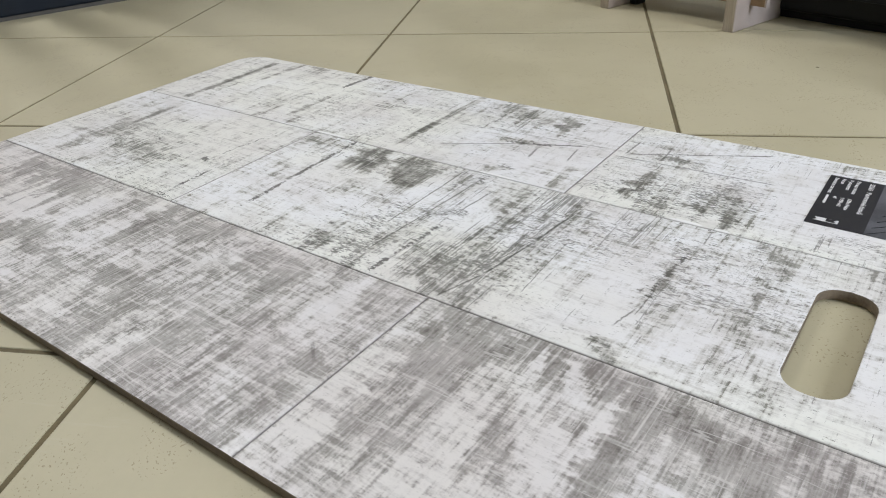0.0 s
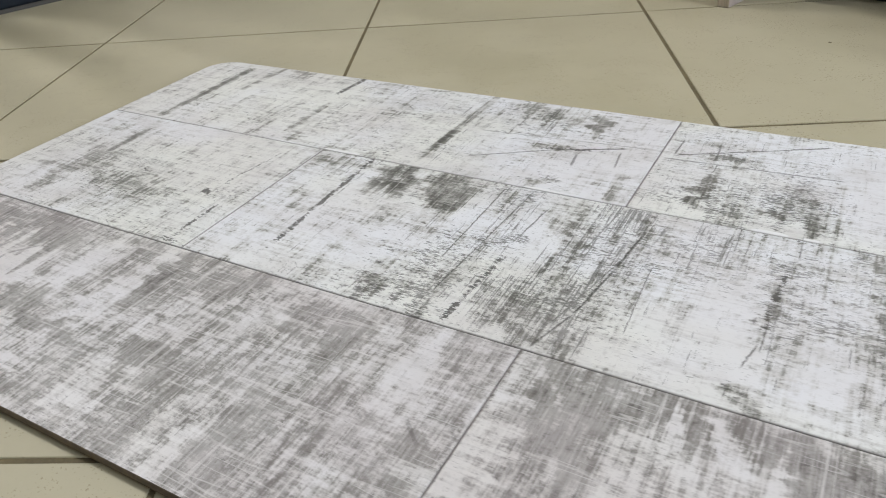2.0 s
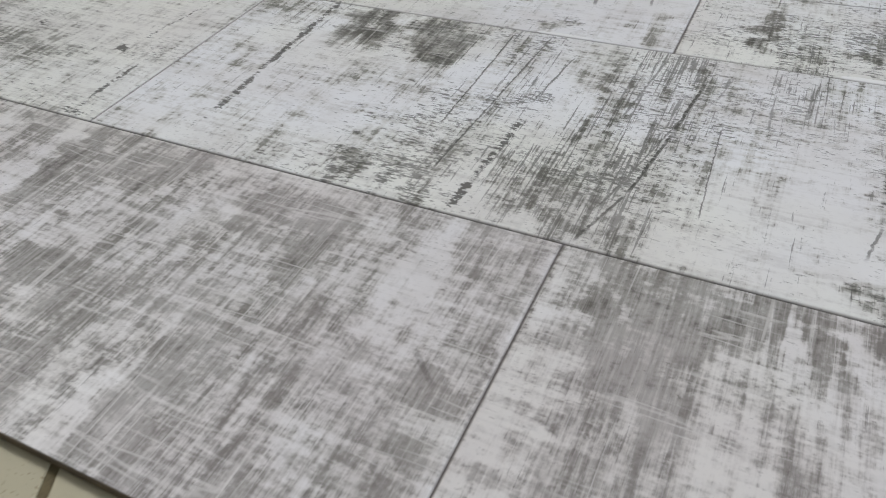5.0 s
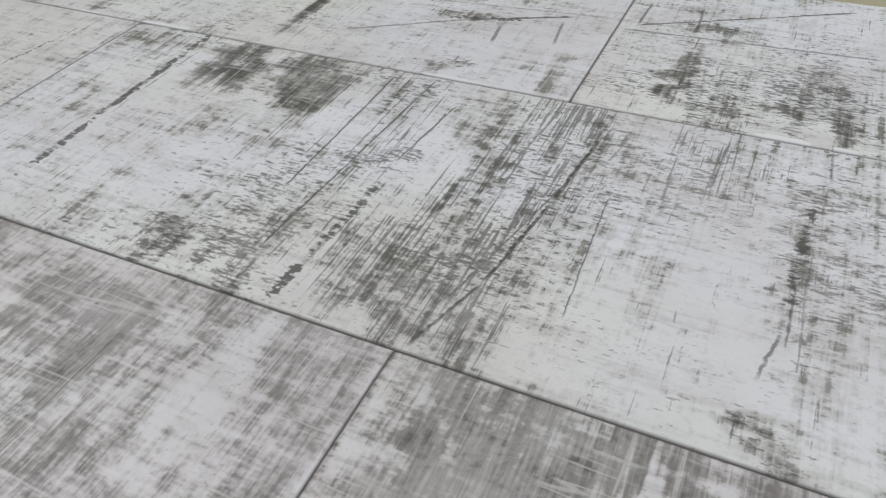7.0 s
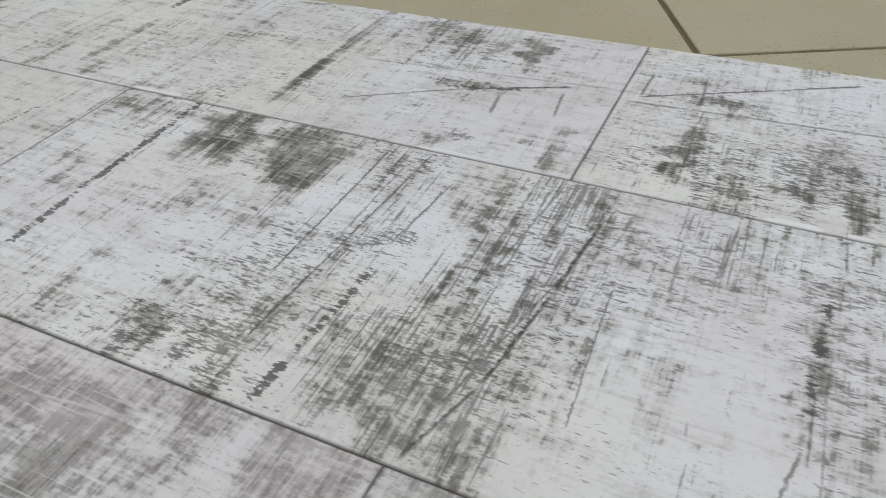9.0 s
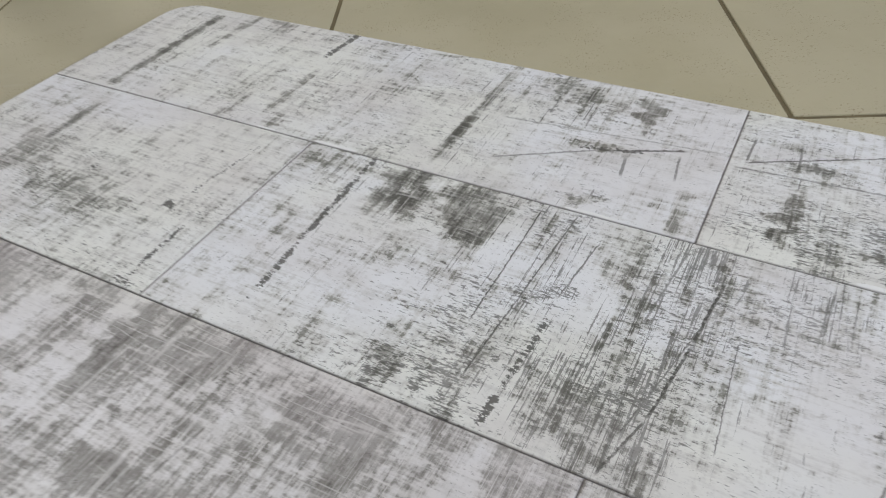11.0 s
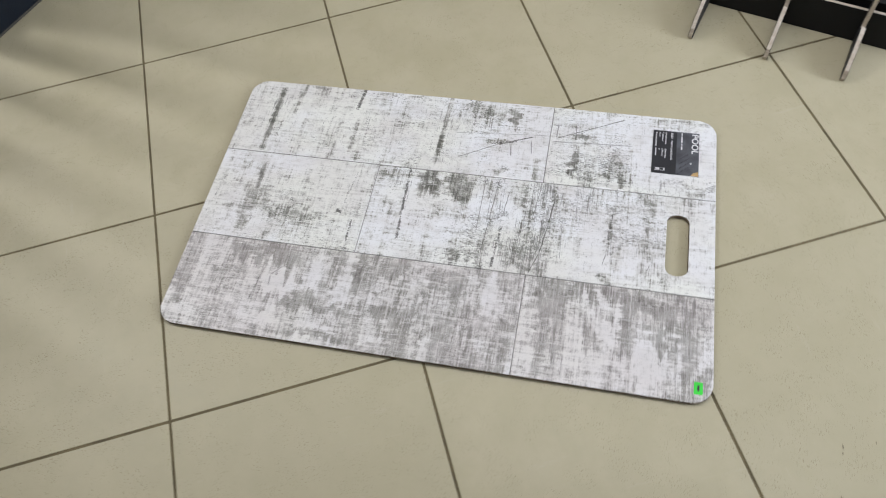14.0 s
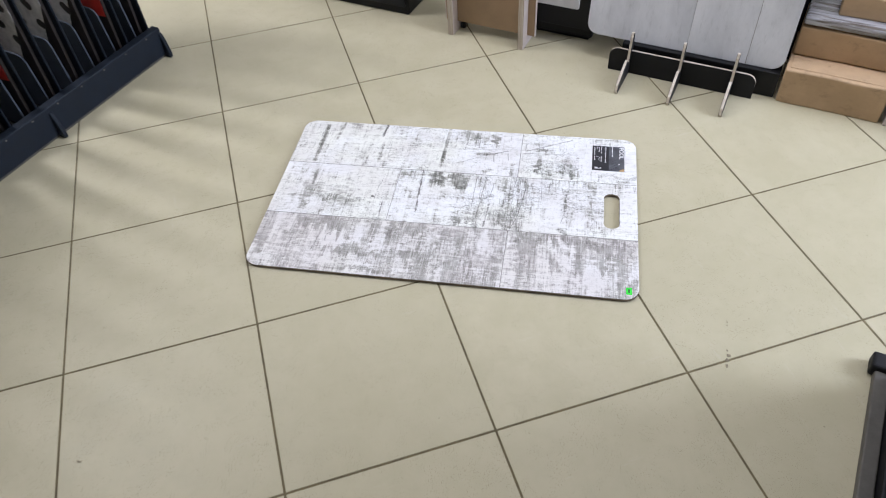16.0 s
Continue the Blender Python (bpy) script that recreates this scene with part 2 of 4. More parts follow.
def concrete_material():
    n = Nodes("grey_laminate", 0.45, 0, 0.4)
    a, b = n.noise((6, 6, 3.0), 6, 0.66), n.noise((90, 90, 25), 5, 0.65)
    c = n.mix(n.step(a, 0.3, 0.7), (0.52, 0.525, 0.555), (0.70, 0.70, 0.73))
    c = n.mix(n.math("MULTIPLY", n.step(b, 0.5, 0.75), 0.25), c, (0.27, 0.27, 0.28))
    n.colour(c)
    return n.bump(b, 0.1, 0.0005).m


M_TILE = tile_material()
M_GROUT = plain("grey_brown_grout", (0.150, 0.122, 0.066), 0.9, 0.3, 25, bump=0.5)
M_PRINT = print_material()
M_CORE = plain("dark_fibreboard", (0.16, 0.125, 0.085), 0.85, 0.3, 40, bump=0.4)
M_SKIN = plain("cut_fibreboard", (0.33, 0.26, 0.17), 0.8, 0.2, 60, bump=0.3)
M_LABEL = plain("black_sticker", (0.018, 0.018, 0.022), 0.4, 0.2, 60)
M_PHOTO = plain("grey_photo_print", (0.085, 0.088, 0.10), 0.35, 0.4, 45)
M_INK = plain("white_ink", (0.75, 0.75, 0.76), 0.5, 0.06)
M_PINK = plain("orange_print", (0.55, 0.36, 0.16), 0.4, 0.3, 90)
M_GREEN = plain("green_price_sticker", (0.03, 0.72, 0.045), 0.5, 0.06)
M_NAVY = plain("navy_powder_coat", (0.0075, 0.0118, 0.0195), 0.6, 0.2, 25, spec=0.22)
M_BLACK = plain("black_plastic", (0.006, 0.006, 0.007), 0.6, 0.25, 25, spec=0.3)
# Paler copy of the rack's navy; the light missing between dividers is painted in.
M_POCKET = plain("lightened_navy_plate", (0.070, 0.086, 0.110), 0.6, 0.2, 25, spec=0.3)
M_PLY_FACE = plain("black_painted_plywood", (0.0075, 0.008, 0.0105), 0.55, 0.25, 30, spec=0.28)
M_PLY = wood_material("birch_plywood", (0.60, 0.54, 0.46), (0.46, 0.39, 0.31), (30, 30, 160))
M_PLY_EDGE = wood_material("plywood_edge", (0.56, 0.50, 0.42), (0.40, 0.33, 0.26), (260, 260, 9))
M_PLY_PINK = plain("pale_laminate", (0.56, 0.49, 0.46), 0.5, 0.1, 12)
M_BROWN = plain("brown_hardboard", (0.30, 0.20, 0.115), 0.65, 0.12, 14)
M_CARD = cardboard_material("brown_cardboard", (0.53, 0.368, 0.222))
M_CARD_2 = cardboard_material("tan_cardboard", (0.48, 0.322, 0.185))
M_CONCRETE = concrete_material()
M_WALL = plain("white_wall_paint", (0.62, 0.60, 0.56), 0.8, 0.05, 4)
M_CEIL = plain("ceiling_paint", (0.75, 0.74, 0.72), 0.85, 0.04, 4)
M_WHITE = plain("white_coated_steel", (0.72, 0.72, 0.70), 0.4, 0.05, 8)
M_RED = plain("red_print", (0.50, 0.03, 0.02), 0.45, 0.2, 25)
M_GREY = plain("grey_print", (0.62, 0.60, 0.575), 0.5, 0.25, 40)
M_BROWNISH = plain("dark_print", (0.026, 0.021, 0.019), 0.6, 0.35, 30, spec=0.25)
M_BLUE = plain("blue_print", (0.03, 0.22, 0.45), 0.4, 0.15, 30)
M_RAIL_GREY = plain("grey_rubbed_steel", (0.085, 0.078, 0.066), 0.55, 0.2, 40)
M_DIRT = plain("dried_dirt", (0.22, 0.19, 0.13), 0.9, 0.4, 200, bump=0.6)


def film_material():
    """Milky stretch film with gloss: glare and dark reflections along its creases are painted as colour streaks."""
    n = Nodes("stretch_wrap_film", 0.16, 0, 0.6)
    crease, fine = n.noise((4, 40, 60), 4, 0.6, distort=0.8), n.noise((9, 160, 200), 3, 0.6)
    f = n.math("ADD", n.math("MULTIPLY", crease, 0.65), n.math("MULTIPLY", fine, 0.35))
    n.colour(n.mix(n.step(f, 0.42, 0.60), (0.15, 0.125, 0.105), (0.56, 0.56, 0.60)))
    n.b.inputs["Transmission Weight"].default_value = 0.25
    n.b.inputs["IOR"].default_value = 1.45
    return n.bump(f, 0.9, 0.006).m


M_FILM = film_material()


# ---- building helpers ----
def part(name, bm, material, parent=None, label=""):
    me = bpy.data.meshes.new(name)
    bm.to_mesh(me)
    bm.free()
    for m in material if isinstance(material, (list, tuple)) else (material,):
        me.materials.append(m)
    ob = new(name, me)
    ob.parent = parent
    return tagged(ob, label)


def thing(name, m, label, category, group=""):
    ob = new(name)
    ob.empty_display_size = 0.05
    ob.matrix_world = m
    return tagged(ob, label, category, group)


def box(x0, x1, y0, y1, z0, z1, bevel=0.0, segs=2, m=None, bm=None):
    bm = bm or bmesh.new()
    made = bmesh.ops.create_cube(bm, size=1.0)["verts"]
    for v in made:
        v.co = Vector((x0 + (v.co.x + 0.5) * (x1 - x0), y0 + (v.co.y + 0.5) * (y1 - y0), z0 + (v.co.z + 0.5) * (z1 - z0)))
    if bevel:
        edges = list({e for v in made for e in v.link_edges})
        r = bmesh.ops.bevel(bm, geom=edges, offset=bevel, segments=segs, profile=0.5, affect="EDGES")
        made = list({v for f in r["faces"] for v in f.verts} | {v for v in made if v.is_valid})
    if m is not None:
        bmesh.ops.transform(bm, matrix=m, verts=made)
    return bm


def outline(w, h, r, n=6):
    """Corner points of a rectangle w x h from the origin with rounded corners r = (bl, br, tr, tl)."""
    pts = []
    for cx, cy, a0, k in ((0, 0, 180, r[0]), (w, 0, 270, r[1]), (w, h, 0, r[2]), (0, h, 90, r[3])):
        sx, sy = (1 if cx == 0 else -1), (1 if cy == 0 else -1)
        steps = n if k > 0 else 0
        for i in range(steps + 1):
            a = radians(a0 + 90 * (i / steps if steps else 0))
            pts.append((cx + sx * k + k * math.cos(a), cy + sy * k + k * math.sin(a)))
    return pts


def slab(points, thick, m=None, edge_material=0, bevel=0.0):
    """A plate: a flat outline in x and z, given thickness along y from 0 to thick."""
    bm = bmesh.new()
    front = [bm.verts.new((x, 0, z)) for x, z in points]
    back = [bm.verts.new((x, thick, z)) for x, z in points]
    bm.faces.new(front)
    bm.faces.new(back[::-1])
    k = len(points)
    for i in range(k):
        f = bm.faces.new((front[i], back[i], back[(i + 1) % k], front[(i + 1) % k]))
        f.material_index = edge_material
    bmesh.ops.recalc_face_normals(bm, faces=bm.faces)
    if bevel:
        edges = [e for e in bm.edges if (e.verts[0].co.y == e.verts[1].co.y)]
        bmesh.ops.bevel(bm, geom=edges, offset=bevel, segments=1, affect="EDGES")
    if m is not None:
        bmesh.ops.transform(bm, matrix=m, verts=bm.verts)
    return bm


# ---- the room ----
def room():
    x0, x1, y0, y1, w = -3.4, 3.4, -4.2, 2.3, 0.12
    for k, (a, b, c, d) in enumerate(((x0 - w, x1 + w, y1, y1 + w), (x0 - w, x1 + w, y0 - w, y0), (x0 - w, x0, y0, y1))):
        name = ("wall_north", "wall_south", "wall_west")[k]
        ob = part(name, box(a, b, c, d, 0, HEIGHT, m=ROOM), M_WALL)
        tagged(ob, "plain painted shop wall", "wall", kind="structure")
    bm = box(x1, x1 + w, y0, 0.25, 0, HEIGHT, m=ROOM)
    box(x1, x1 + w, 1.65, y1, 0, HEIGHT, m=ROOM, bm=bm)
    box(x1, x1 + w, 0.25, 1.65, 0, 0.6, m=ROOM, bm=bm)
    box(x1, x1 + w, 0.25, 1.65, 2.4, HEIGHT, m=ROOM, bm=bm)
    tagged(part("wall_east", bm, M_WALL), "plain painted shop wall with a window opening", "wall", kind="structure")
    tagged(part("ceiling", box(x0 - w, x1 + w, y0 - w, y1 + w, HEIGHT, HEIGHT + 0.1, m=ROOM), M_CEIL), "plain white ceiling", "ceiling", kind="structure")
    for lx, ly, _ in LAMPS:
        lamp = thing("ceiling_light", ROOM @ pose(lx, ly, HEIGHT), "unseen white steel strip light under the ceiling", "ceiling light", "ceiling lights")
        part("housing", box(-0.64, 0.64, -0.15, 0.15, -0.07, 0, 0.008), M_WHITE, lamp)


room()

# floor bed under the tiles, at the depth of the joints
bed = part("floor", box(-3.7, 3.7, -4.4, 2.5, -0.12, -0.0013, m=ROOM), M_GROUT)
tagged(bed, "beige glazed floor tiles with grey-brown joints", "floor", kind="structure")


# ---- the sample board ----
X0, X1, Y0, Y1 = -0.309, 0.610, -0.181, 0.374
SEAM_A, SEAM_B = 0.194, 0.0           # the two long seams
JOINT_A, JOINT_B, JOINT_C = 0.308, 0.0, 0.302
TOP, LAYER, RADIUS = 0.0088, 0.0074, 0.034
SLOT, GRIP = (0.5292, 0.5672, 0.0345, 0.1555), 0.0162   # the grip hole and its corner radius


def smooth(a, b, x):
    t = np.clip((x - a) / (b - a), 0, 1)
    return t * t * (3 - 2 * t)


def lattice(x, y, seed):
    """Smooth value noise, 0 to 1."""
    xi, yi = np.floor(x).astype(np.int64), np.floor(y).astype(np.int64)
    fx, fy = x - xi, y - yi
    fx, fy = fx * fx * (3 - 2 * fx), fy * fy * (3 - 2 * fy)

    def h(a, b):
        v = np.sin(a * 127.1 + b * 311.7 + seed * 74.7) * 43758.5453
        return v - np.floor(v)

    lo = h(xi, yi) * (1 - fx) + h(xi + 1, yi) * fx
    hi = h(xi, yi + 1) * (1 - fx) + h(xi + 1, yi + 1) * fx
    return lo * (1 - fy) + hi * fy


def fractal(x, y, seed, octaves=4):
    total, amp, norm = 0, 1.0, 0
    for k in range(octaves):
        total = total + amp * lattice(x * 2**k, y * 2**k, seed + k)
        norm += amp
        amp *= 0.55
    return total / norm


# The wear of each strip. wash, dash, comb, pale: centre x, y, half width, half height, strength.
# band (grey ribbons) and line (dark ragged strokes): from x, y to x, y, half width, strength.
WEAR_A1 = {
    "wash": ((0.165, 0.350, 0.028, 0.015, 0.6), (0.237, 0.350, 0.009, 0.022, 0.95), (0.201, 0.354, 0.03, 0.012, 0.25), (0.215, 0.277, 0.028, 0.006, 0.75),
             (0.228, 0.210, 0.014, 0.006, 0.55), (-0.127, 0.241, 0.07, 0.028, 0.16), (-0.165, 0.371, 0.022, 0.004, 0.7), (-0.17, 0.335, 0.012, 0.01, 0.25),
             (-0.031, 0.370, 0.012, 0.004, 0.5), (0.045, 0.371, 0.02, 0.003, 0.6), (-0.26, 0.25, 0.02, 0.03, 0.1), (0.23, 0.24, 0.06, 0.02, -0.15)),
    "dash": ((0.185, 0.345, 0.06, 0.022, 0.45), (0.21, 0.30, 0.06, 0.018, 0.3), (0.228, 0.210, 0.018, 0.008, 0.5), (0.05, 0.358, 0.06, 0.012, 0.3),
             (-0.05, 0.358, 0.06, 0.014, 0.25), (0.02, 0.235, 0.08, 0.02, 0.12)),
    "comb": ((0.15, 0.33, 0.1, 0.03, 0.2), (-0.24, 0.28, 0.02, 0.08, 0.25)),
    "pale": ((0.02, 0.1962, 0.022, 0.0018, 1.0), (0.235, 0.1960, 0.020, 0.0015, 1.0), (-0.05, 0.1958, 0.012, 0.0014, 0.8)),
    "band": ((-0.240, 0.357, -0.241, 0.203, 0.0055, 1.0), (-0.196, 0.370, -0.203, 0.300, 0.0045, 0.8), (-0.203, 0.33, -0.215, 0.285, 0.004, 0.35),
             (0.106, 0.372, 0.102, 0.214, 0.0046, 0.95), (-0.069, 0.297, -0.067, 0.214, 0.0040, 0.65), (0.289, 0.245, 0.291, 0.197, 0.0042, 0.6), (-0.297, 0.365, -0.297, 0.318, 0.002, 0.35)),
    "line": ((-0.073, 0.371, -0.077, 0.325, 0.0034, 0.85), (0.20, 0.272, 0.245, 0.281, 0.0026, 0.6)),
}
WEAR_A2 = {
    "wash": ((0.356, 0.236, 0.0085, 0.036, 0.85), (0.432, 0.235, 0.020, 0.026, 0.6), (0.368, 0.307, 0.016, 0.006, 0.85), (0.384, 0.218, 0.012, 0.012, 0.25),
             (0.345, 0.30, 0.03, 0.02, 0.1), (0.597, 0.214, 0.014, 0.006, 0.4), (0.545, 0.222, 0.03, 0.005, 0.3), (0.545, 0.29, 0.08, 0.06, -0.2)),
    "dash": ((0.432, 0.235, 0.026, 0.034, 0.72), (0.39, 0.235, 0.045, 0.035, 0.5), (0.345, 0.225, 0.03, 0.02, 0.5), (0.42, 0.275, 0.04, 0.022, 0.38),
             (0.37, 0.31, 0.03, 0.01, 0.5), (0.35, 0.34, 0.03, 0.015, 0.22), (0.545, 0.222, 0.035, 0.008, 0.6), (0.595, 0.214, 0.016, 0.008, 0.6), (0.55, 0.29, 0.08, 0.06, -0.4)),
    "comb": ((0.436, 0.235, 0.018, 0.03, 0.3), (0.357, 0.25, 0.012, 0.03, 0.3)),
    "pale": ((0.418, 0.1960, 0.014, 0.0026, 1.0), (0.447, 0.1962, 0.006, 0.002, 1.0)),
    "band": ((0.404, 0.25, 0.406, 0.205, 0.003, 0.3), (0.46, 0.29, 0.461, 0.205, 0.002, 0.3)),
    "line": (),
}
WEAR_B1 = {
    "wash": ((-0.215, 0.092, 0.028, 0.026, 0.6), (-0.235, 0.068, 0.03, 0.012, 0.28), (-0.15, 0.066, 0.075, 0.010, 0.5), (-0.225, 0.030, 0.011, 0.022, 0.6),
             (-0.10, 0.05, 0.05, 0.012, 0.2), (-0.14, 0.085, 0.03, 0.012, 0.25), (-0.145, 0.03, 0.05, 0.010, 0.18), (-0.06, 0.13, 0.05, 0.04, -0.1)),
    "dash": ((-0.19, 0.085, 0.06, 0.03, 0.3), (-0.14, 0.058, 0.07, 0.018, 0.42), (-0.12, 0.025, 0.07, 0.015, 0.2), (-0.04, 0.02, 0.03, 0.012, 0.3), (-0.05, 0.14, 0.03, 0.03, 0.15)),
    "comb": ((-0.29, 0.08, 0.02, 0.07, 0.25), (-0.215, 0.06, 0.03, 0.05, 0.25)),
    "pale": (),
    "band": ((-0.222, 0.165, -0.220, 0.112, 0.0034, 1.0), (-0.165, 0.17, -0.165, 0.14, 0.002, 0.25)),
    "line": ((-0.053, 0.082, -0.049, 0.080, 0.0030, 1.0), (-0.023, 0.066, -0.022, 0.030, 0.0020, 0.75), (-0.022, 0.03, -0.02, 0.012, 0.0016, 0.5), (-0.026, 0.006, -0.014, 0.004, 0.003, 0.8),
             (-0.036, 0.172, -0.046, 0.10, 0.0014, 0.45), (-0.289, 0.130, -0.296, 0.07, 0.0012, 0.45), (-0.147, 0.095, -0.144, 0.091, 0.003, 0.6)),
}
WEAR_B2 = {
    "wash": ((0.104, 0.166, 0.020, 0.027, 1.0), (0.166, 0.164, 0.026, 0.032, 0.98), (0.128, 0.158, 0.02, 0.02, 0.22), (0.085, 0.168, 0.012, 0.025, 0.3),
             (0.140, 0.110, 0.018, 0.010, 0.34), (0.160, 0.125, 0.012, 0.03, 0.40), (0.018, 0.176, 0.015, 0.014, 0.36), (0.195, 0.150, 0.012, 0.024, -0.4),
             (0.274, 0.150, 0.013, 0.035, 0.45), (0.29, 0.025, 0.035, 0.028, 0.45), (0.176, 0.027, 0.012, 0.01, 0.3), (0.334, 0.165, 0.010, 0.02, 0.3),
             (0.30, 0.09, 0.032, 0.08, 0.12)),
    "dash": ((0.176, 0.027, 0.018, 0.012, 0.62), (0.209, 0.016, 0.014, 0.016, 0.7), (0.212, 0.032, 0.012, 0.01, 0.6), (0.195, 0.045, 0.035, 0.03, 0.38),
             (0.234, 0.110, 0.016, 0.008, 0.75), (0.223, 0.17, 0.022, 0.025, 0.42), (0.31, 0.055, 0.016, 0.016, 0.6), (0.31, 0.11, 0.035, 0.08, 0.36),
             (0.22, 0.08, 0.04, 0.05, 0.3), (0.16, 0.15, 0.04, 0.035, 0.12), (0.10, 0.16, 0.03, 0.03, 0.15), (0.02, 0.17, 0.02, 0.015, 0.3), (0.04, 0.06, 0.04, 0.05, -0.2)),
    "comb": ((0.30, 0.10, 0.034, 0.095, 0.75), (0.285, 0.035, 0.04, 0.035, 0.7), (0.232, 0.10, 0.02, 0.09, 0.35), (0.10, 0.16, 0.03, 0.03, 0.35), (0.165, 0.15, 0.03, 0.04, 0.35), (0.334, 0.17, 0.012, 0.02, 0.6)),
    "pale": (),
    "band": (),
    "line": ((0.060, 0.194, 0.064, 0.10, 0.0024, 0.85), (0.064, 0.10, 0.068, 0.03, 0.0024, 0.7), (0.247, 0.09, 0.244, 0.05, 0.0020, 0.7), (0.244, 0.05, 0.241, 0.006, 0.0024, 0.68)),
}
WEAR_B3 = {
    "wash": ((0.432, 0.010, 0.009, 0.010, 0.75), (0.433, 0.10, 0.006, 0.04, 0.3), (0.50, 0.093, 0.035, 0.008, 0.3), (0.38, 0.12, 0.05, 0.05, 0.1), (0.48, 0.07, 0.05, 0.03, 0.08),
             (0.485, 0.178, 0.016, 0.008, 0.3), (0.39, 0.06, 0.035, 0.03, -0.06), (0.59, 0.09, 0.03, 0.09, -0.3)),
    "dash": ((0.37, 0.14, 0.04, 0.04, 0.28), (0.40, 0.10, 0.03, 0.02, 0.25), (0.49, 0.093, 0.045, 0.012, 0.5), (0.437, 0.10, 0.014, 0.05, 0.42), (0.48, 0.13, 0.05, 0.05, 0.3),
             (0.432, 0.010, 0.010, 0.010, 0.6), (0.486, 0.178, 0.016, 0.010, 0.5), (0.39, 0.06, 0.035, 0.028, -0.5), (0.59, 0.09, 0.03, 0.09, -0.6)),
    "comb": ((0.40, 0.155, 0.02, 0.035, 0.5), (0.372, 0.14, 0.01, 0.035, 0.35), (0.437, 0.09, 0.008, 0.045, 0.7)),
    "pale": (),
    "band": (),
    "line": ((0.437, 0.145, 0.434, 0.112, 0.0024, 0.8), (0.433, 0.112, 0.433, 0.08, 0.0026, 0.55)),
}
WEAR_B23 = {kind: WEAR_B2[kind] + WEAR_B3[kind] for kind in WEAR_B2}
WEAR_C1 = {
    "wash": ((-0.205, -0.012, 0.032, 0.014, 0.65), (-0.135, -0.022, 0.042, 0.020, 0.95), (-0.115, -0.078, 0.030, 0.020, -0.94), (-0.065, -0.112, 0.032, 0.014, 0.91),
             (-0.01, -0.118, 0.035, 0.006, 0.74), (0.018, -0.032, 0.010, 0.036, 0.66), (0.064, -0.026, 0.018, 0.018, 0.74), (0.092, -0.026, 0.014, 0.02, 0.83),
             (0.076, -0.113, 0.018, 0.011, 0.91), (0.157, -0.040, 0.016, 0.022, 0.66), (0.19, -0.022, 0.016, 0.02, 0.58), (-0.02, -0.167, 0.06, 0.006, 0.65),
             (-0.29, -0.09, 0.010, 0.045, 0.46), (-0.121, -0.148, 0.02, 0.009, -0.65), (0.250, -0.06, 0.03, 0.03, -0.35), (0.279, -0.092, 0.014, 0.009, 0.91),
             (0.14, -0.135, 0.06, 0.03, 0.38), (0.12, -0.095, 0.06, 0.03, 0.30), (0.20, -0.085, 0.04, 0.02, 0.24), (-0.19, -0.08, 0.03, 0.03, -0.15)),
    "dash": (),
    "comb": (),
    "pale": (),
    "band": ((0.022, -0.002, 0.014, -0.075, 0.004, 0.25), (0.043, -0.004, 0.038, -0.06, 0.004, 0.2), (-0.28, -0.05, -0.283, -0.14, 0.004, 0.2), (0.10, -0.05, 0.095, -0.10, 0.003, 0.15)),
    "line": (),
}
WEAR_C2 = {
    "wash": ((0.335, -0.045, 0.014, 0.022, 1.17), (0.342, -0.012, 0.014, 0.010, 0.71), (0.368, -0.022, 0.018, 0.012, 1.), (0.402, -0.028, 0.018, 0.022, 1.15),
             (0.358, -0.05, 0.012, 0.02, 0.75), (0.487, -0.024, 0.035, 0.016, 1.17), (0.545, -0.030, 0.035, 0.018, 1.1), (0.436, -0.079, 0.025, 0.025, -0.43),
             (0.471, -0.067, 0.010, 0.035, 0.86), (0.437, -0.02, 0.012, 0.015, -0.43), (0.415, -0.104, 0.012, 0.03, 0.59), (0.520, -0.08, 0.012, 0.03, 0.59),
             (0.565, -0.09, 0.012, 0.04, 0.67), (0.50, -0.14, 0.05, 0.025, -0.29), (0.595, -0.15, 0.012, 0.02, 0.59), (0.34, -0.10, 0.02, 0.03, 0.36)),
    "dash": (),
    "comb": (),
    "pale": (),
    "band": ((0.375, -0.06, 0.378, -0.14, 0.004, 0.2),),
    "line": (),
}


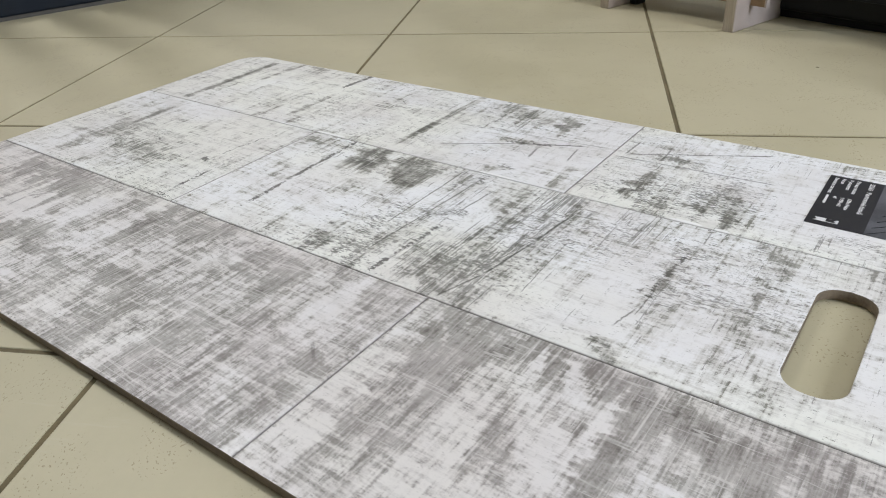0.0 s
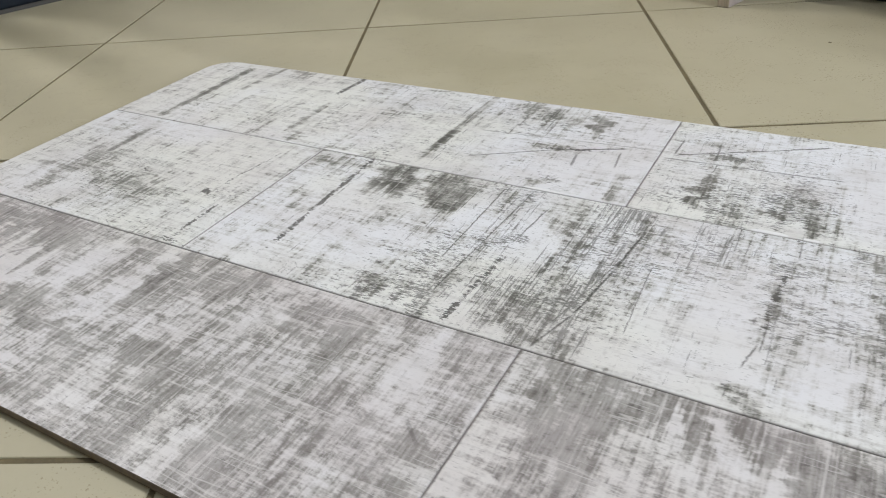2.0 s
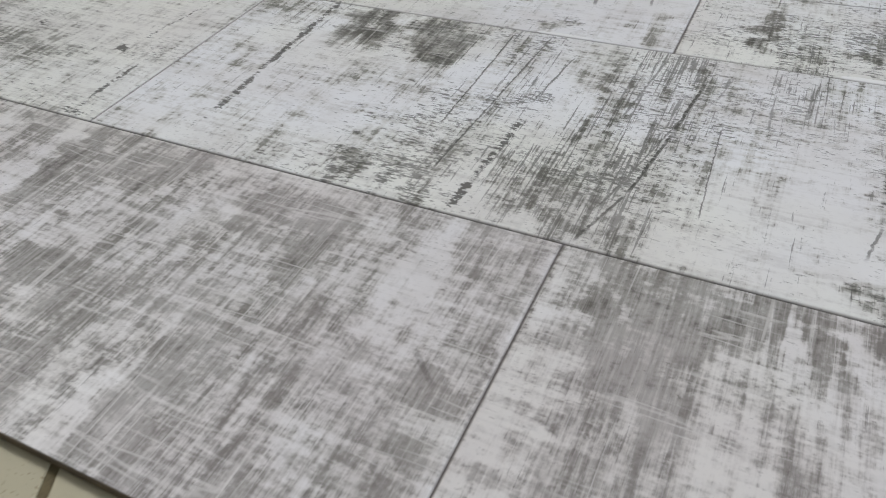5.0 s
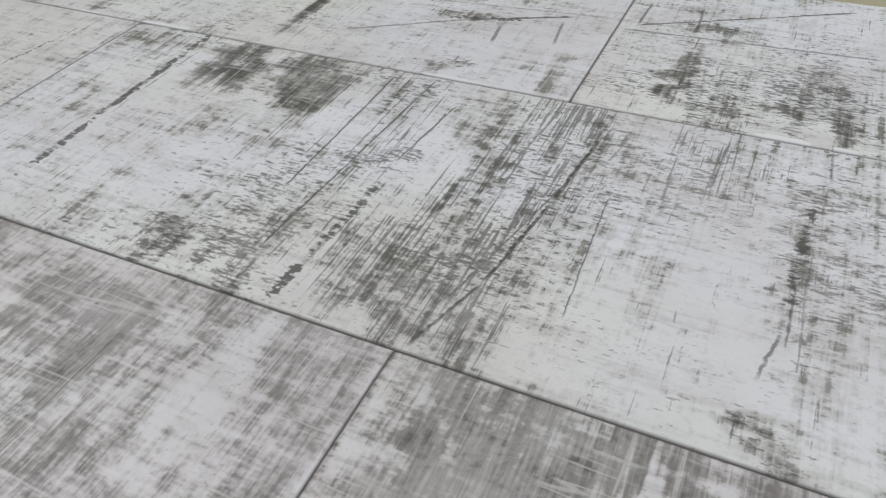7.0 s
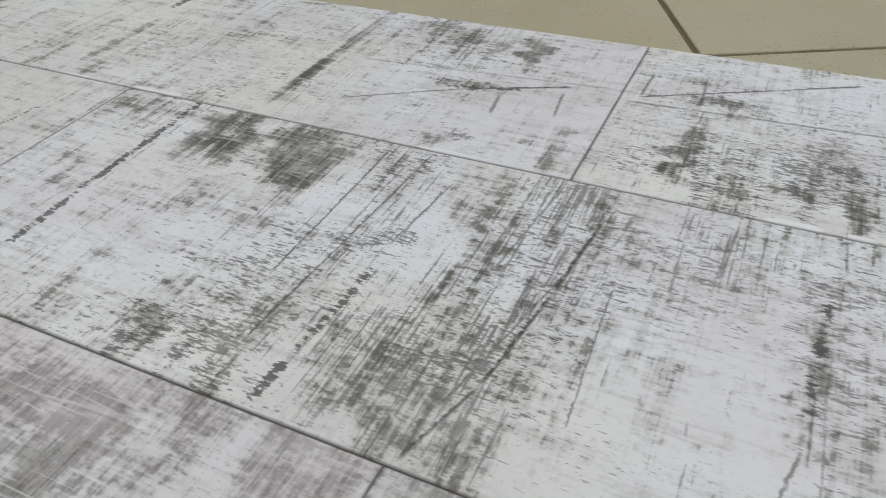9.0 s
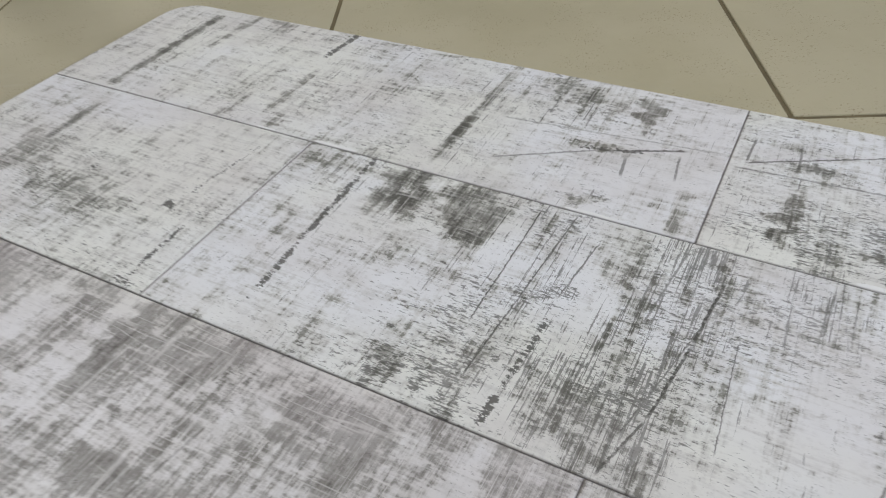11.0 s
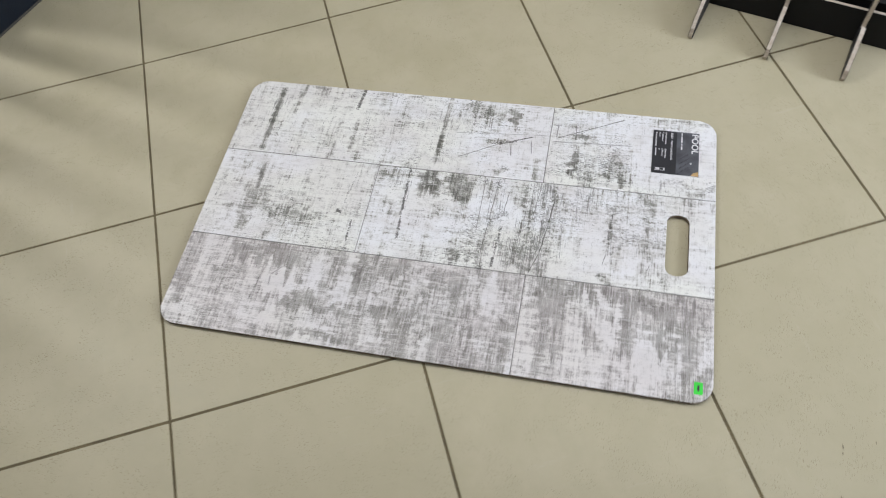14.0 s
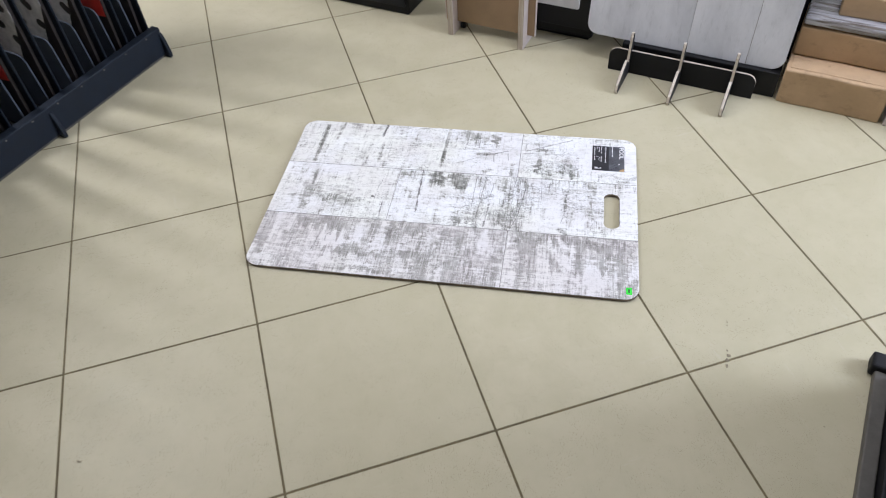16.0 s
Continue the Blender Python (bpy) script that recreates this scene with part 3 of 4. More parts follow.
def wear_fields(x, y, wear, base, swing, seed):
    """How strong each kind of wear is at places of the board. base gives wash, dashes and lines of the whole strip."""
    def field(sx, sy, k):
        return (fractal(x * sx, y * sy, seed + k, 5) - 0.5) / 0.14

    wide = 58 if swing < 2 else 52
    cols, rows, soft = field(wide, 5, 5), field(6, 120, 6), field(16, 22, 0)
    near, far = field(30, 34, 9), field(9, 12, 17)
    out = {
        "wash": base[0] + swing * (0.045 * soft + 0.09 * cols + 0.04 * rows),
        "dash": base[1] + 0.10 * near + 0.08 * far + 0.05 * rows,
        "comb": base[2] + 0.09 * field(26, 9, 23) + 0.06 * far,
        "pale": np.zeros_like(x),
    }
    wob, wob2 = 0.0042 * rows + 0.0015 * soft, (0.0120 if swing < 2 else 0.017) * cols + 0.002 * soft
    for kind in out:
        small = 0.12 if kind == "pale" else 1.0
        for cx, cy, hw, hh, k in wear[kind]:
            u, v = np.abs(x + small * wob - cx) / hw, np.abs(y + small * wob2 * min(1.0, hh / 0.02) - cy) / hh
            f = 1 - smooth(0.55, 1.35, (u**2.6 + v**2.6) ** (1 / 2.6))
            out[kind] = out[kind] + k * f
    for kind, most in (("wash", 1.7), ("dash", 1.05), ("comb", 1.05)):
        out[kind] = np.where(out[kind] > 0, most * (1 - np.exp(-1.25 / most * np.maximum(out[kind], 0))), out[kind])
    jit = 0.0020 * (fractal(x * 160, y * 160, seed + 13) - 0.5)
    out["line"] = np.zeros_like(x)
    for kind, into in (("band", "wash"), ("line", "line")):
        top = np.zeros_like(x)
        for ax, ay, bx, by, half, k in wear[kind]:
            dx, dy = bx - ax, by - ay
            t = np.clip(((x - ax) * dx + (y - ay) * dy) / (dx * dx + dy * dy), 0, 1)
            d = np.hypot(x - ax - t * dx + jit, y - ay - t * dy + jit)
            broken = 0.70 + 0.42 * smooth(0.3, 0.6, fractal(t * np.hypot(dx, dy) * 60, t * 0 + seed + ax * 90, seed + 31, 3))
            top = np.maximum(top, k * np.clip(1.5 - d / max(half, 0.0012), 0, 1) * broken)
        out[into] = out[into] + top
    out["tone"] = smooth(0.40, 0.65, fractal(x * 7, y * 11, seed + 41))
    return out


def plank(parent, y0, y1, left, right, wear, base, swing, seed, warm, seams, cuts=()):
    """One laminate strip: a fine sheet with eased edges, and sides down to the core.
    left and right give the ends of the strip as functions of y; seams: which of the left, right, lower and upper edges are joints."""
    ease, step = 0.0012, 0.0009
    rows = np.concatenate(([y0, y0 + ease], np.linspace(y0 + 2 * ease, y1 - 2 * ease, int((y1 - y0) / step)), [y1 - ease, y1]))
    rows = np.unique(np.concatenate((rows, cuts)))
    xl, xr = np.array([left(v) for v in rows]), np.array([right(v) for v in rows])
    n = int((xr - xl).max() / step)
    s = np.linspace(0, 1, n)
    wide = (xr - xl).max()
    s = np.concatenate(([0, ease / wide], s[(s > 1.5 * ease / wide) & (s < 1 - 1.5 * ease / wide)], [1 - ease / wide, 1]))
    n, r = len(s), len(rows)
    x = xl[:, None] + s[None] * (xr - xl)[:, None]
    y = np.repeat(rows[:, None], n, 1)
    z = np.full_like(x, TOP)
    el, er, eb, et = seams
    groove = np.zeros_like(x)
    for on, idx in ((el, (slice(None), 0)), (er, (slice(None), -1)), (eb, (0, slice(None))), (et, (-1, slice(None)))):
        if on is None:
            continue
        z[idx] = TOP - on
        groove[idx] = 1.0
    fields = wear_fields(x, y, wear, base, swing, seed)
    fields["tone"] = np.clip(0.35 * fields["tone"] + warm, 0, 1)
    fields["groove"] = groove
    # sides: the rim again, lower down
    rim = np.concatenate((np.arange(n), n * np.arange(1, r) + n - 1, (r - 1) * n + np.arange(n - 2, -1, -1), n * np.arange(r - 2, 0, -1)))
    co = np.stack((x, y, z), -1).reshape(-1, 3)
    low = co[rim].copy()
    low[:, 2] = TOP - LAYER
    base_i = len(co)
    i = (np.arange(r - 1)[:, None] * n + np.arange(n - 1)[None]).ravel()
    quads = np.stack((i, i + 1, i + n + 1, i + n), -1)
    k = np.arange(len(rim))
    sides = np.stack((rim[k], base_i + k, base_i + np.roll(k, -1), rim[np.roll(k, -1)]), -1)
    faces = np.concatenate((quads, sides)).astype(np.int32)
    me = bpy.data.meshes.new("plank")
    me.vertices.add(base_i + len(rim))
    me.vertices.foreach_set("co", np.concatenate((co, low)).astype(np.float32).ravel())
    me.loops.add(faces.size)
    me.loops.foreach_set("vertex_index", faces.ravel())
    me.polygons.add(len(faces))
    me.polygons.foreach_set("loop_start", np.arange(len(faces), dtype=np.int32) * 4)
    me.materials.append(M_PRINT)
    me.materials.append(M_CORE)
    me.polygons.foreach_set("material_index", np.r_[np.zeros(len(quads)), np.ones(len(sides))].astype(np.int32))
    me.update(calc_edges=True)
    me.validate()
    for name, field in fields.items():
        a = me.attributes.new(name, "FLOAT", "POINT")
        a.data.foreach_set("value", np.concatenate((field.ravel(), np.zeros(len(rim)))).astype(np.float32))
    ob = new("plank", me)
    ob.parent = parent
    return ob


def rounded_end(x, sign, yc, up, r):
    """An end of a strip at x whose corner turns round above (up = 1) or below (up = -1) yc."""
    def f(y):
        d = max(0.0, (y - yc) * up)
        return x - sign * (r - math.sqrt(max(0.0, r * r - d * d)))
    return f


def sample_board():
    board = thing("flooring_sample_board", pose(0, 0, 0), "whitewashed worn laminate flooring sample board lying on the tiles", "sample board")
    top_c, low_c = Y1 - RADIUS, Y0 + RADIUS
    arc = RADIUS * np.sin(np.linspace(0, math.pi / 2, 26))
    V = 0.0011   # depth of the long grooves
    H = 0.0006  # depth of the butt joints
    plank(board, SEAM_A, Y1, rounded_end(X0, -1, top_c, 1, RADIUS), lambda y: JOINT_A, WEAR_A1, (0.03, 0.03, -0.02), 1.1, 11, 0.02, (None, H, V, None), top_c + arc)
    plank(board, SEAM_A, Y1, lambda y: JOINT_A, rounded_end(X1, 1, top_c, 1, RADIUS), WEAR_A2, (0.05, 0.15, 0.0), 1.2, 23, 0.0, (H, None, V, None), top_c + arc)
    plank(board, SEAM_B, SEAM_A, lambda y: X0, lambda y: JOINT_B, WEAR_B1, (0.05, 0.05, -0.02), 1.1, 37, 0.0, (None, H, V, V))
    mid, half, rad = (SLOT[0] + SLOT[1]) / 2, (SLOT[1] - SLOT[0]) / 2, GRIP
    lo, hi = SLOT[2] + rad, SLOT[3] - rad
    sa = rad * np.sin(np.linspace(0, math.pi / 2, 14)) - 1e-7

    def hole(sign):
        def f(y):
            if y <= SLOT[2] or y >= SLOT[3]:
                return mid
            d = max(lo - y, y - hi, 0.0)
            return mid + sign * (half - rad + math.sqrt(max(0.0, rad * rad - d * d)))
        return f

    cuts = np.concatenate((lo - sa, hi + sa))
    whole = plank(board, SEAM_B, SEAM_A, lambda y: JOINT_B, hole(-1), WEAR_B23, (0.07, 0.10, 0.03), 1.4, 51, 0.0, (H, None, V, V), cuts)
    end = plank(board, SEAM_B, SEAM_A, hole(1), lambda y: X1, WEAR_B23, (0.07, 0.10, 0.03), 1.4, 51, 0.0, (None, None, V, V), cuts)
    join(whole, end)
    plank(board, Y0, SEAM_B, rounded_end(X0, -1, low_c, -1, RADIUS), lambda y: JOINT_C, WEAR_C1, (0.37, 0.0, 0.0), 2.3, 67, 0.55, (None, H, None, V), low_c - arc)
    plank(board, Y0, SEAM_B, lambda y: JOINT_C, rounded_end(X1, 1, low_c, -1, RADIUS), WEAR_C2, (0.42, 0.0, 0.0), 2.3, 83, 0.55, (H, None, None, V), low_c - arc)
    core(board)
    return board


def join(a, b):
    """Put the mesh of b into a."""
    bm = bmesh.new()
    bm.from_mesh(a.data)
    bm.from_mesh(b.data)
    bmesh.ops.remove_doubles(bm, verts=[v for v in bm.verts if abs(v.co.x - (SLOT[0] + SLOT[1]) / 2) < 1e-5], dist=1e-5)
    inner = [f for f in bm.faces if abs(f.normal.z) < 0.1 and all(abs(v.co.x - (SLOT[0] + SLOT[1]) / 2) < 1e-5 for v in f.verts)]
    bmesh.ops.delete(bm, geom=inner, context="FACES")
    bm.to_mesh(a.data)
    bm.free()
    gone = b.data
    bpy.data.objects.remove(b)
    bpy.data.meshes.remove(gone)


def core(board):
    """The fibreboard backing, with the grip hole through it."""
    bm = bmesh.new()
    outer = [(X0 + 0.0006 + u, Y0 + 0.0006 + v) for u, v in outline(X1 - X0 - 0.0012, Y1 - Y0 - 0.0012, (RADIUS,) * 4, 12)]
    w, h = SLOT[1] - SLOT[0], SLOT[3] - SLOT[2]
    inner = [(SLOT[0] - 0.0006 + u, SLOT[2] - 0.0006 + v) for u, v in outline(w + 0.0012, h + 0.0012, (GRIP,) * 4, 10)]
    loops = []
    for pts in (outer, inner):
        for z in (0.0003, TOP - LAYER - 0.0001):
            vs = [bm.verts.new((x, y, z)) for x, y in pts]
            loops.append((vs, [bm.edges.new((vs[i], vs[(i + 1) % len(vs)])) for i in range(len(vs))]))
    for k in (0, 1):
        bmesh.ops.triangle_fill(bm, edges=loops[k][1] + loops[k + 2][1], use_beauty=True)
    for a, b in ((0, 1), (2, 3)):
        lo, hi = loops[a][0], loops[b][0]
        for i in range(len(lo)):
            j = (i + 1) % len(lo)
            f = bm.faces.new((lo[i], lo[j], hi[j], hi[i]))
            f.material_index = a // 2
    bmesh.ops.recalc_face_normals(bm, faces=bm.faces)
    part("core", bm, (M_CORE, M_SKIN), board, "dark cut fibreboard core")


BOARD = sample_board()


def flat(points, z, thick=0.0002):
    """A thin flat piece from an outline in x and y."""
    bm = bmesh.new()
    up = [bm.verts.new((x, y, z + thick)) for x, y in points]
    dn = [bm.verts.new((x, y, z)) for x, y in points]
    bm.faces.new(up)
    for i in range(len(points)):
        j = (i + 1) % len(points)
        bm.faces.new((up[i], dn[i], dn[j], up[j]))
    bmesh.ops.recalc_face_normals(bm, faces=bm.faces)
    return bm


def writing(text, x, y, height, material, parent, z, width=None, rz=-90):
    """Letters lying flat, reading along -y of the board as the label is turned."""
    cu = bpy.data.curves.new("writing", "FONT")
    cu.body, cu.size, cu.extrude, cu.offset = text, height, 0.00005, 0.02 * height
    tmp = new("writing", cu)
    dg = bpy.context.evaluated_depsgraph_get()
    me = bpy.data.meshes.new_from_object(tmp.evaluated_get(dg))
    bpy.data.objects.remove(tmp)
    if width:
        xs = [v.co.x for v in me.vertices]
        k = width / max(1e-6, max(xs) - min(xs))
        for v in me.vertices:
            v.co.x *= k
    me.transform(pose(x, y, z, 0, 0, rz))
    me.materials.clear()
    me.materials.append(material)
    ob = new("writing", me)
    ob.parent = parent
    return ob


def product_label(board):
    """The sticker on the board; its lines read towards the near long edge."""
    x0, x1, y0, y1, z = 0.4965, 0.5795, 0.243, 0.3425, TOP
    split = 0.5395
    lab = part("label_sticker", flat([(x0, y0), (split, y0), (split, y1), (x0, y1)], z + 0.0002), M_LABEL, board, "black product label with white print")
    photo = part("photo_strip", flat([(split, y0), (x1, y0), (x1, y1), (split, y1)], z + 0.0002), M_PHOTO, board, "grey photo strip of the label")
    zt = z + 0.00055
    writing("POOL", 0.5665, 0.3400, 0.0165, M_INK, photo, zt, 0.046)
    for low, high in ((0.3345, 0.3395), (0.3170, 0.3315), (0.3110, 0.3140), (0.3010, 0.3085)):
        part("print_bar", flat([(0.5472, low), (0.5496, low), (0.5496, high), (0.5472, high)], zt), M_INK, photo)
    part("picture_spot", flat([(0.566, 0.2435), (0.579, 0.2435), (0.579, 0.254), (0.570, 0.250)], zt), M_PINK, photo, "orange corner of the photo")
    for k in range(4):
        part("picture_line", flat([(0.541 + 0.002 * k, 0.2445 + 0.012 * k), (0.5415 + 0.002 * k, 0.2442 + 0.012 * k), (0.562, 0.262 + 0.010 * k), (0.5615, 0.2623 + 0.010 * k)], zt - 0.0001), M_BLACK, photo)
    part("picture_mark", flat([(0.5645, 0.2685), (0.5675, 0.270), (0.5665, 0.273), (0.5638, 0.2715)], zt), M_INK, photo)
    writing("52365", 0.5290, 0.3385, 0.0052, M_INK, lab, zt, 0.0135)
    writing("Винтажный белый", 0.5290, 0.3200, 0.0052, M_INK, lab, zt, 0.044)
    for x, word, value in ((0.5185, "Размер планки", "1286x194мм"), (0.5128, "В упаковке", "1.996 м2"), (0.5070, "Фаска", "4V"), (0.5012, "Замковая система", "")):
        writing(word, x, 0.3385, 0.0042, M_INK, lab, zt, 0.0021 * len(word))
        if value:
            writing(value, x, 0.3000, 0.0042, M_INK, lab, zt, 0.0021 * len(value))
    part("print_bar", flat([(0.5016, 0.283), (0.5036, 0.283), (0.5036, 0.300), (0.5016, 0.300)], zt), M_INK, lab)
    part("emblem", flat([(0.502, 0.2495), (0.5045, 0.2525), (0.502, 0.2555), (0.520, 0.2555), (0.520, 0.2495)], zt), M_INK, lab, "white ribbon emblem")
    part("emblem_mark", flat([(0.511, 0.2502), (0.5185, 0.2502), (0.5165, 0.2525), (0.5185, 0.2548), (0.511, 0.2548)], zt + 0.0003), M_LABEL, lab)
    green = part("price_sticker", flat([(0.5815, -0.1665), (0.5945, -0.1665), (0.5945, -0.1465), (0.5815, -0.1465)], z + 0.0002), M_GREEN, board, "bright green price sticker")
    part("print_bar", flat([(0.5865, -0.1610), (0.5895, -0.1610), (0.5895, -0.1515), (0.5865, -0.1515)], zt), M_LABEL, green)


product_label(BOARD)


# ---- the sample holder and the grey board in it ----
def along(x, y, angle=SLANT):
    return pose(x, y, 0, 0, 0, angle)


def sample_holder():
    """A black cross board on three plywood fins. x runs along the cross board, y back."""
    st = thing("sample_holder", along(0.532, 0.7255), "black-faced plywood holder with three fins for sample boards", "display stand")
    part("cross_board", slab(outline(0.419, 0.075, (0, 0, 0.026, 0.026)), 0.008, edge_material=1, bevel=0.0006), (M_PLY_FACE, M_PLY), st, "black front with pale plywood edge")
    # Black block: assumed base, and solid stand-in for shade under the grey board.
    part("base_box", box(0.028, 0.474, 0.030, 0.205, 0, 0.077, 0.002), M_BLACK, st, "matt black base behind the fins, also filling in the shade under the grey board")
    # fin outline: front lobe, notch, tall finger, rear cradle
    prof = [(-0.114, 0), (-0.119, 0.010), (-0.113, 0.026), (-0.092, 0.040), (-0.062, 0.052), (-0.042, 0.060), (-0.030, 0.061), (-0.023, 0.054), (-0.018, 0.047), (-0.013, 0.050),
            (-0.010, 0.062), (-0.008, 0.09), (-0.004, 0.12), (0.002, 0.131), (0.009, 0.131), (0.013, 0.122), (0.016, 0.072), (0.026, 0.05), (0.0285, 0)]
    for u in (0.060, 0.210, 0.356):
        part("fin", slab(prof, 0.0085, pose(u + 0.004, 0, 0, 0, 0, 90), 1, 0.0006), (M_PLY_FACE, M_PLY), st, "black-faced fin with pale plywood edge")
    return st


sample_holder()


def grey_board():
    m = along(0.532, 0.7255) @ pose(-0.089, 0.046, 0.0785, -9)
    ob = thing("grey_sample_board", m, "grey concrete-look laminate sample board standing in the holder", "sample board")
    part("backing", slab(outline(0.565, 0.92, (0.034,) * 4, 8), 0.006, pose(0, 0.0066, 0)), M_CORE, ob)
    for a, b, r in ((0.0, 0.2965, (0.034, 0, 0, 0.034)), (0.2975, 0.4645, (0, 0, 0, 0)), (0.4655, 0.565, (0, 0.034, 0.034, 0))):
        part("plank", slab(outline(b - a, 0.92, r, 8), 0.0065, pose(a, 0, 0), 0, 0.0005), M_CONCRETE, ob)


grey_board()


# ---- the plywood display stand and what stands beside it ----
def display_stand():
    st = thing("plywood_display_stand", along(0.028, 0.873), "pale plywood display stand with a brown hardboard front", "display stand")
    for u in (-0.009, 0.232):
        side = part("side_panel", box(u, u + 0.018, 0, 0.125, 0, 0.75, 0.001, 1), M_PLY_PINK, st, "pale laminated plywood side")
        part("edge_band", box(u + 0.0005, u + 0.0175, -0.0012, 0, 0.001, 0.749), M_PLY_EDGE, side, "raw plywood edge")
    for x0, x1 in ((-0.030, -0.0095), (0.0095, 0.2315), (0.2505, 0.274)):
        part("front_panel", box(x0, x1, 0.034, 0.042, 0.034, 0.75, 0.0006, 1), M_BROWN, st, "plain brown hardboard")
    for x in (-0.0325, 0.2742):
        part("edge_band", box(x, x + 0.0023, 0.0335, 0.0425, 0.034, 0.75), M_PLY_PINK, st, "white edge of the hardboard")
    part("rail", box(0.0095, 0.2315, 0.100, 0.115, 0.02, 0.05), M_PLY, st)
    for u in (0.012,):
        part("foot_block", box(u, u + 0.016, 0.050, 0.075, 0, 0.022, 0.002, 1), M_BLACK, st, "small black foot")


display_stand()


def black_block(x, y, w, d, h, label, foot=0.0):
    ob = thing("black_block", along(x, y), label, "cabinet", "black cabinets")
    part("body", box(0, w, 0, d, foot, h, 0.006), M_BLACK, ob)
    part("plinth", box(0.012, w - 0.012, 0.012, d - 0.01, 0, max(foot, 0.012) + 0.001), M_BLACK, ob)
    part("door", box(0.01, w - 0.01, -0.008, -0.001, foot + 0.03, h - 0.02, 0.003), M_PLY_FACE, ob)


black_block(-0.516, 1.094, 0.40, 0.34, 0.55, "black display cabinet standing low on the tiles")
# Added backdrop: its black makes the dark behind the holder and grey board.
black_block(0.599, 0.957, 0.52, 0.30, 0.95, "tall black backdrop added behind the sample holder")
# Set forward so its black body also covers the floor where shadow lies.
black_block(0.286, 0.922, 0.20, 0.34, 0.45, "narrow black cabinet behind the plywood stand, also standing in for the shade at its foot", 0.012)


def pale_board():
    ob = thing("pale_sample_panel", along(0.300, 0.872) @ pose(0, 0, 0.128, -4), "pale grey sample panel hanging before the black cabinet", "sample panel")
    part("panel", slab(outline(0.135, 0.40, (0.004, 0.004, 0.004, 0.004), 3), 0.008, None, 0, 0.0006), M_CONCRETE, ob)
    part("bracket", box(0.03, 0.10, 0.008, 0.062, 0.05, 0.06), M_BLACK, ob)


pale_board()


# ---- cardboard boxes ----
def carton(x, y, z, w, d, h, material, label, angle=SLANT, tape=True):
    ob = thing("cardboard_box", along(x, y, angle) @ pose(0, 0, z), label, "cardboard box", "boxes by the holder")
    bm = box(0, w, 0, d, 0, h, 0.0045, 3)
    bmesh.ops.subdivide_edges(bm, edges=[e for e in bm.edges if e.calc_length() > 0.08], cuts=5, use_grid_fill=True)
    for v in bm.verts:
        k = noise.noise(v.co * 9 + Vector((x, y, z)))
        v.co += Vector((0.0, 0.004 * k * (v.co.y < 0.01), 0.003 * k * (v.co.z > h - 0.01)))
    part("body", bm, material, ob)
    part("flap", box(0.012, w - 0.012, 0.014, d * 0.48, h - 0.001, h + 0.0012, 0.0005, 1), material, ob)
    part("flap", box(0.012, w - 0.012, d * 0.49, d - 0.014, h - 0.001, h + 0.0012, 0.0005, 1), material, ob)
    return ob


carton(1.000, 0.607, 0, 0.266, 0.30, 0.104, M_CARD, "brown cardboard box with scuffed front lying on the tiles", -17.5)
carton(1.027, 0.681, 0.108, 0.42, 0.24, 0.085, M_CARD_2, "brown cardboard box set back on the lower one", -17.5)
carton(1.112, 0.694, 0.222, 0.42, 0.20, 0.06, M_CARD, "flat brown cardboard pack on top of the wrapped stack", -17.5)


def wrapped_stack():
    ob = thing("wrapped_stack", along(1.027, 0.676, -17.5) @ pose(0, 0, 0.1975), "stack of planks wrapped in shiny clear film", "wrapped planks", "")
    part("pack", box(0.006, 0.42, 0.010, 0.22, 0, 0.0225, 0.003), M_CARD, ob)
    bm = box(0, 0.43, 0.004, 0.23, 0, 0.0245, 0.008, 3)
    part("film", bm, M_FILM, ob, "glossy clear wrapping film")


wrapped_stack()


def white_pack():
    ob = thing("white_carton", along(1.264, 0.519, -17.5), "white carton beside the cardboard boxes", "carton")
    part("body", box(0, 0.25, 0, 0.28, 0, 0.09, 0.003), M_PLY_PINK, ob)
    part("lid", box(-0.002, 0.252, -0.002, 0.282, 0.0905, 0.115, 0.003), M_WHITE, ob)


white_pack()


# ---- the navy sample rack ----
RACK = 72.3


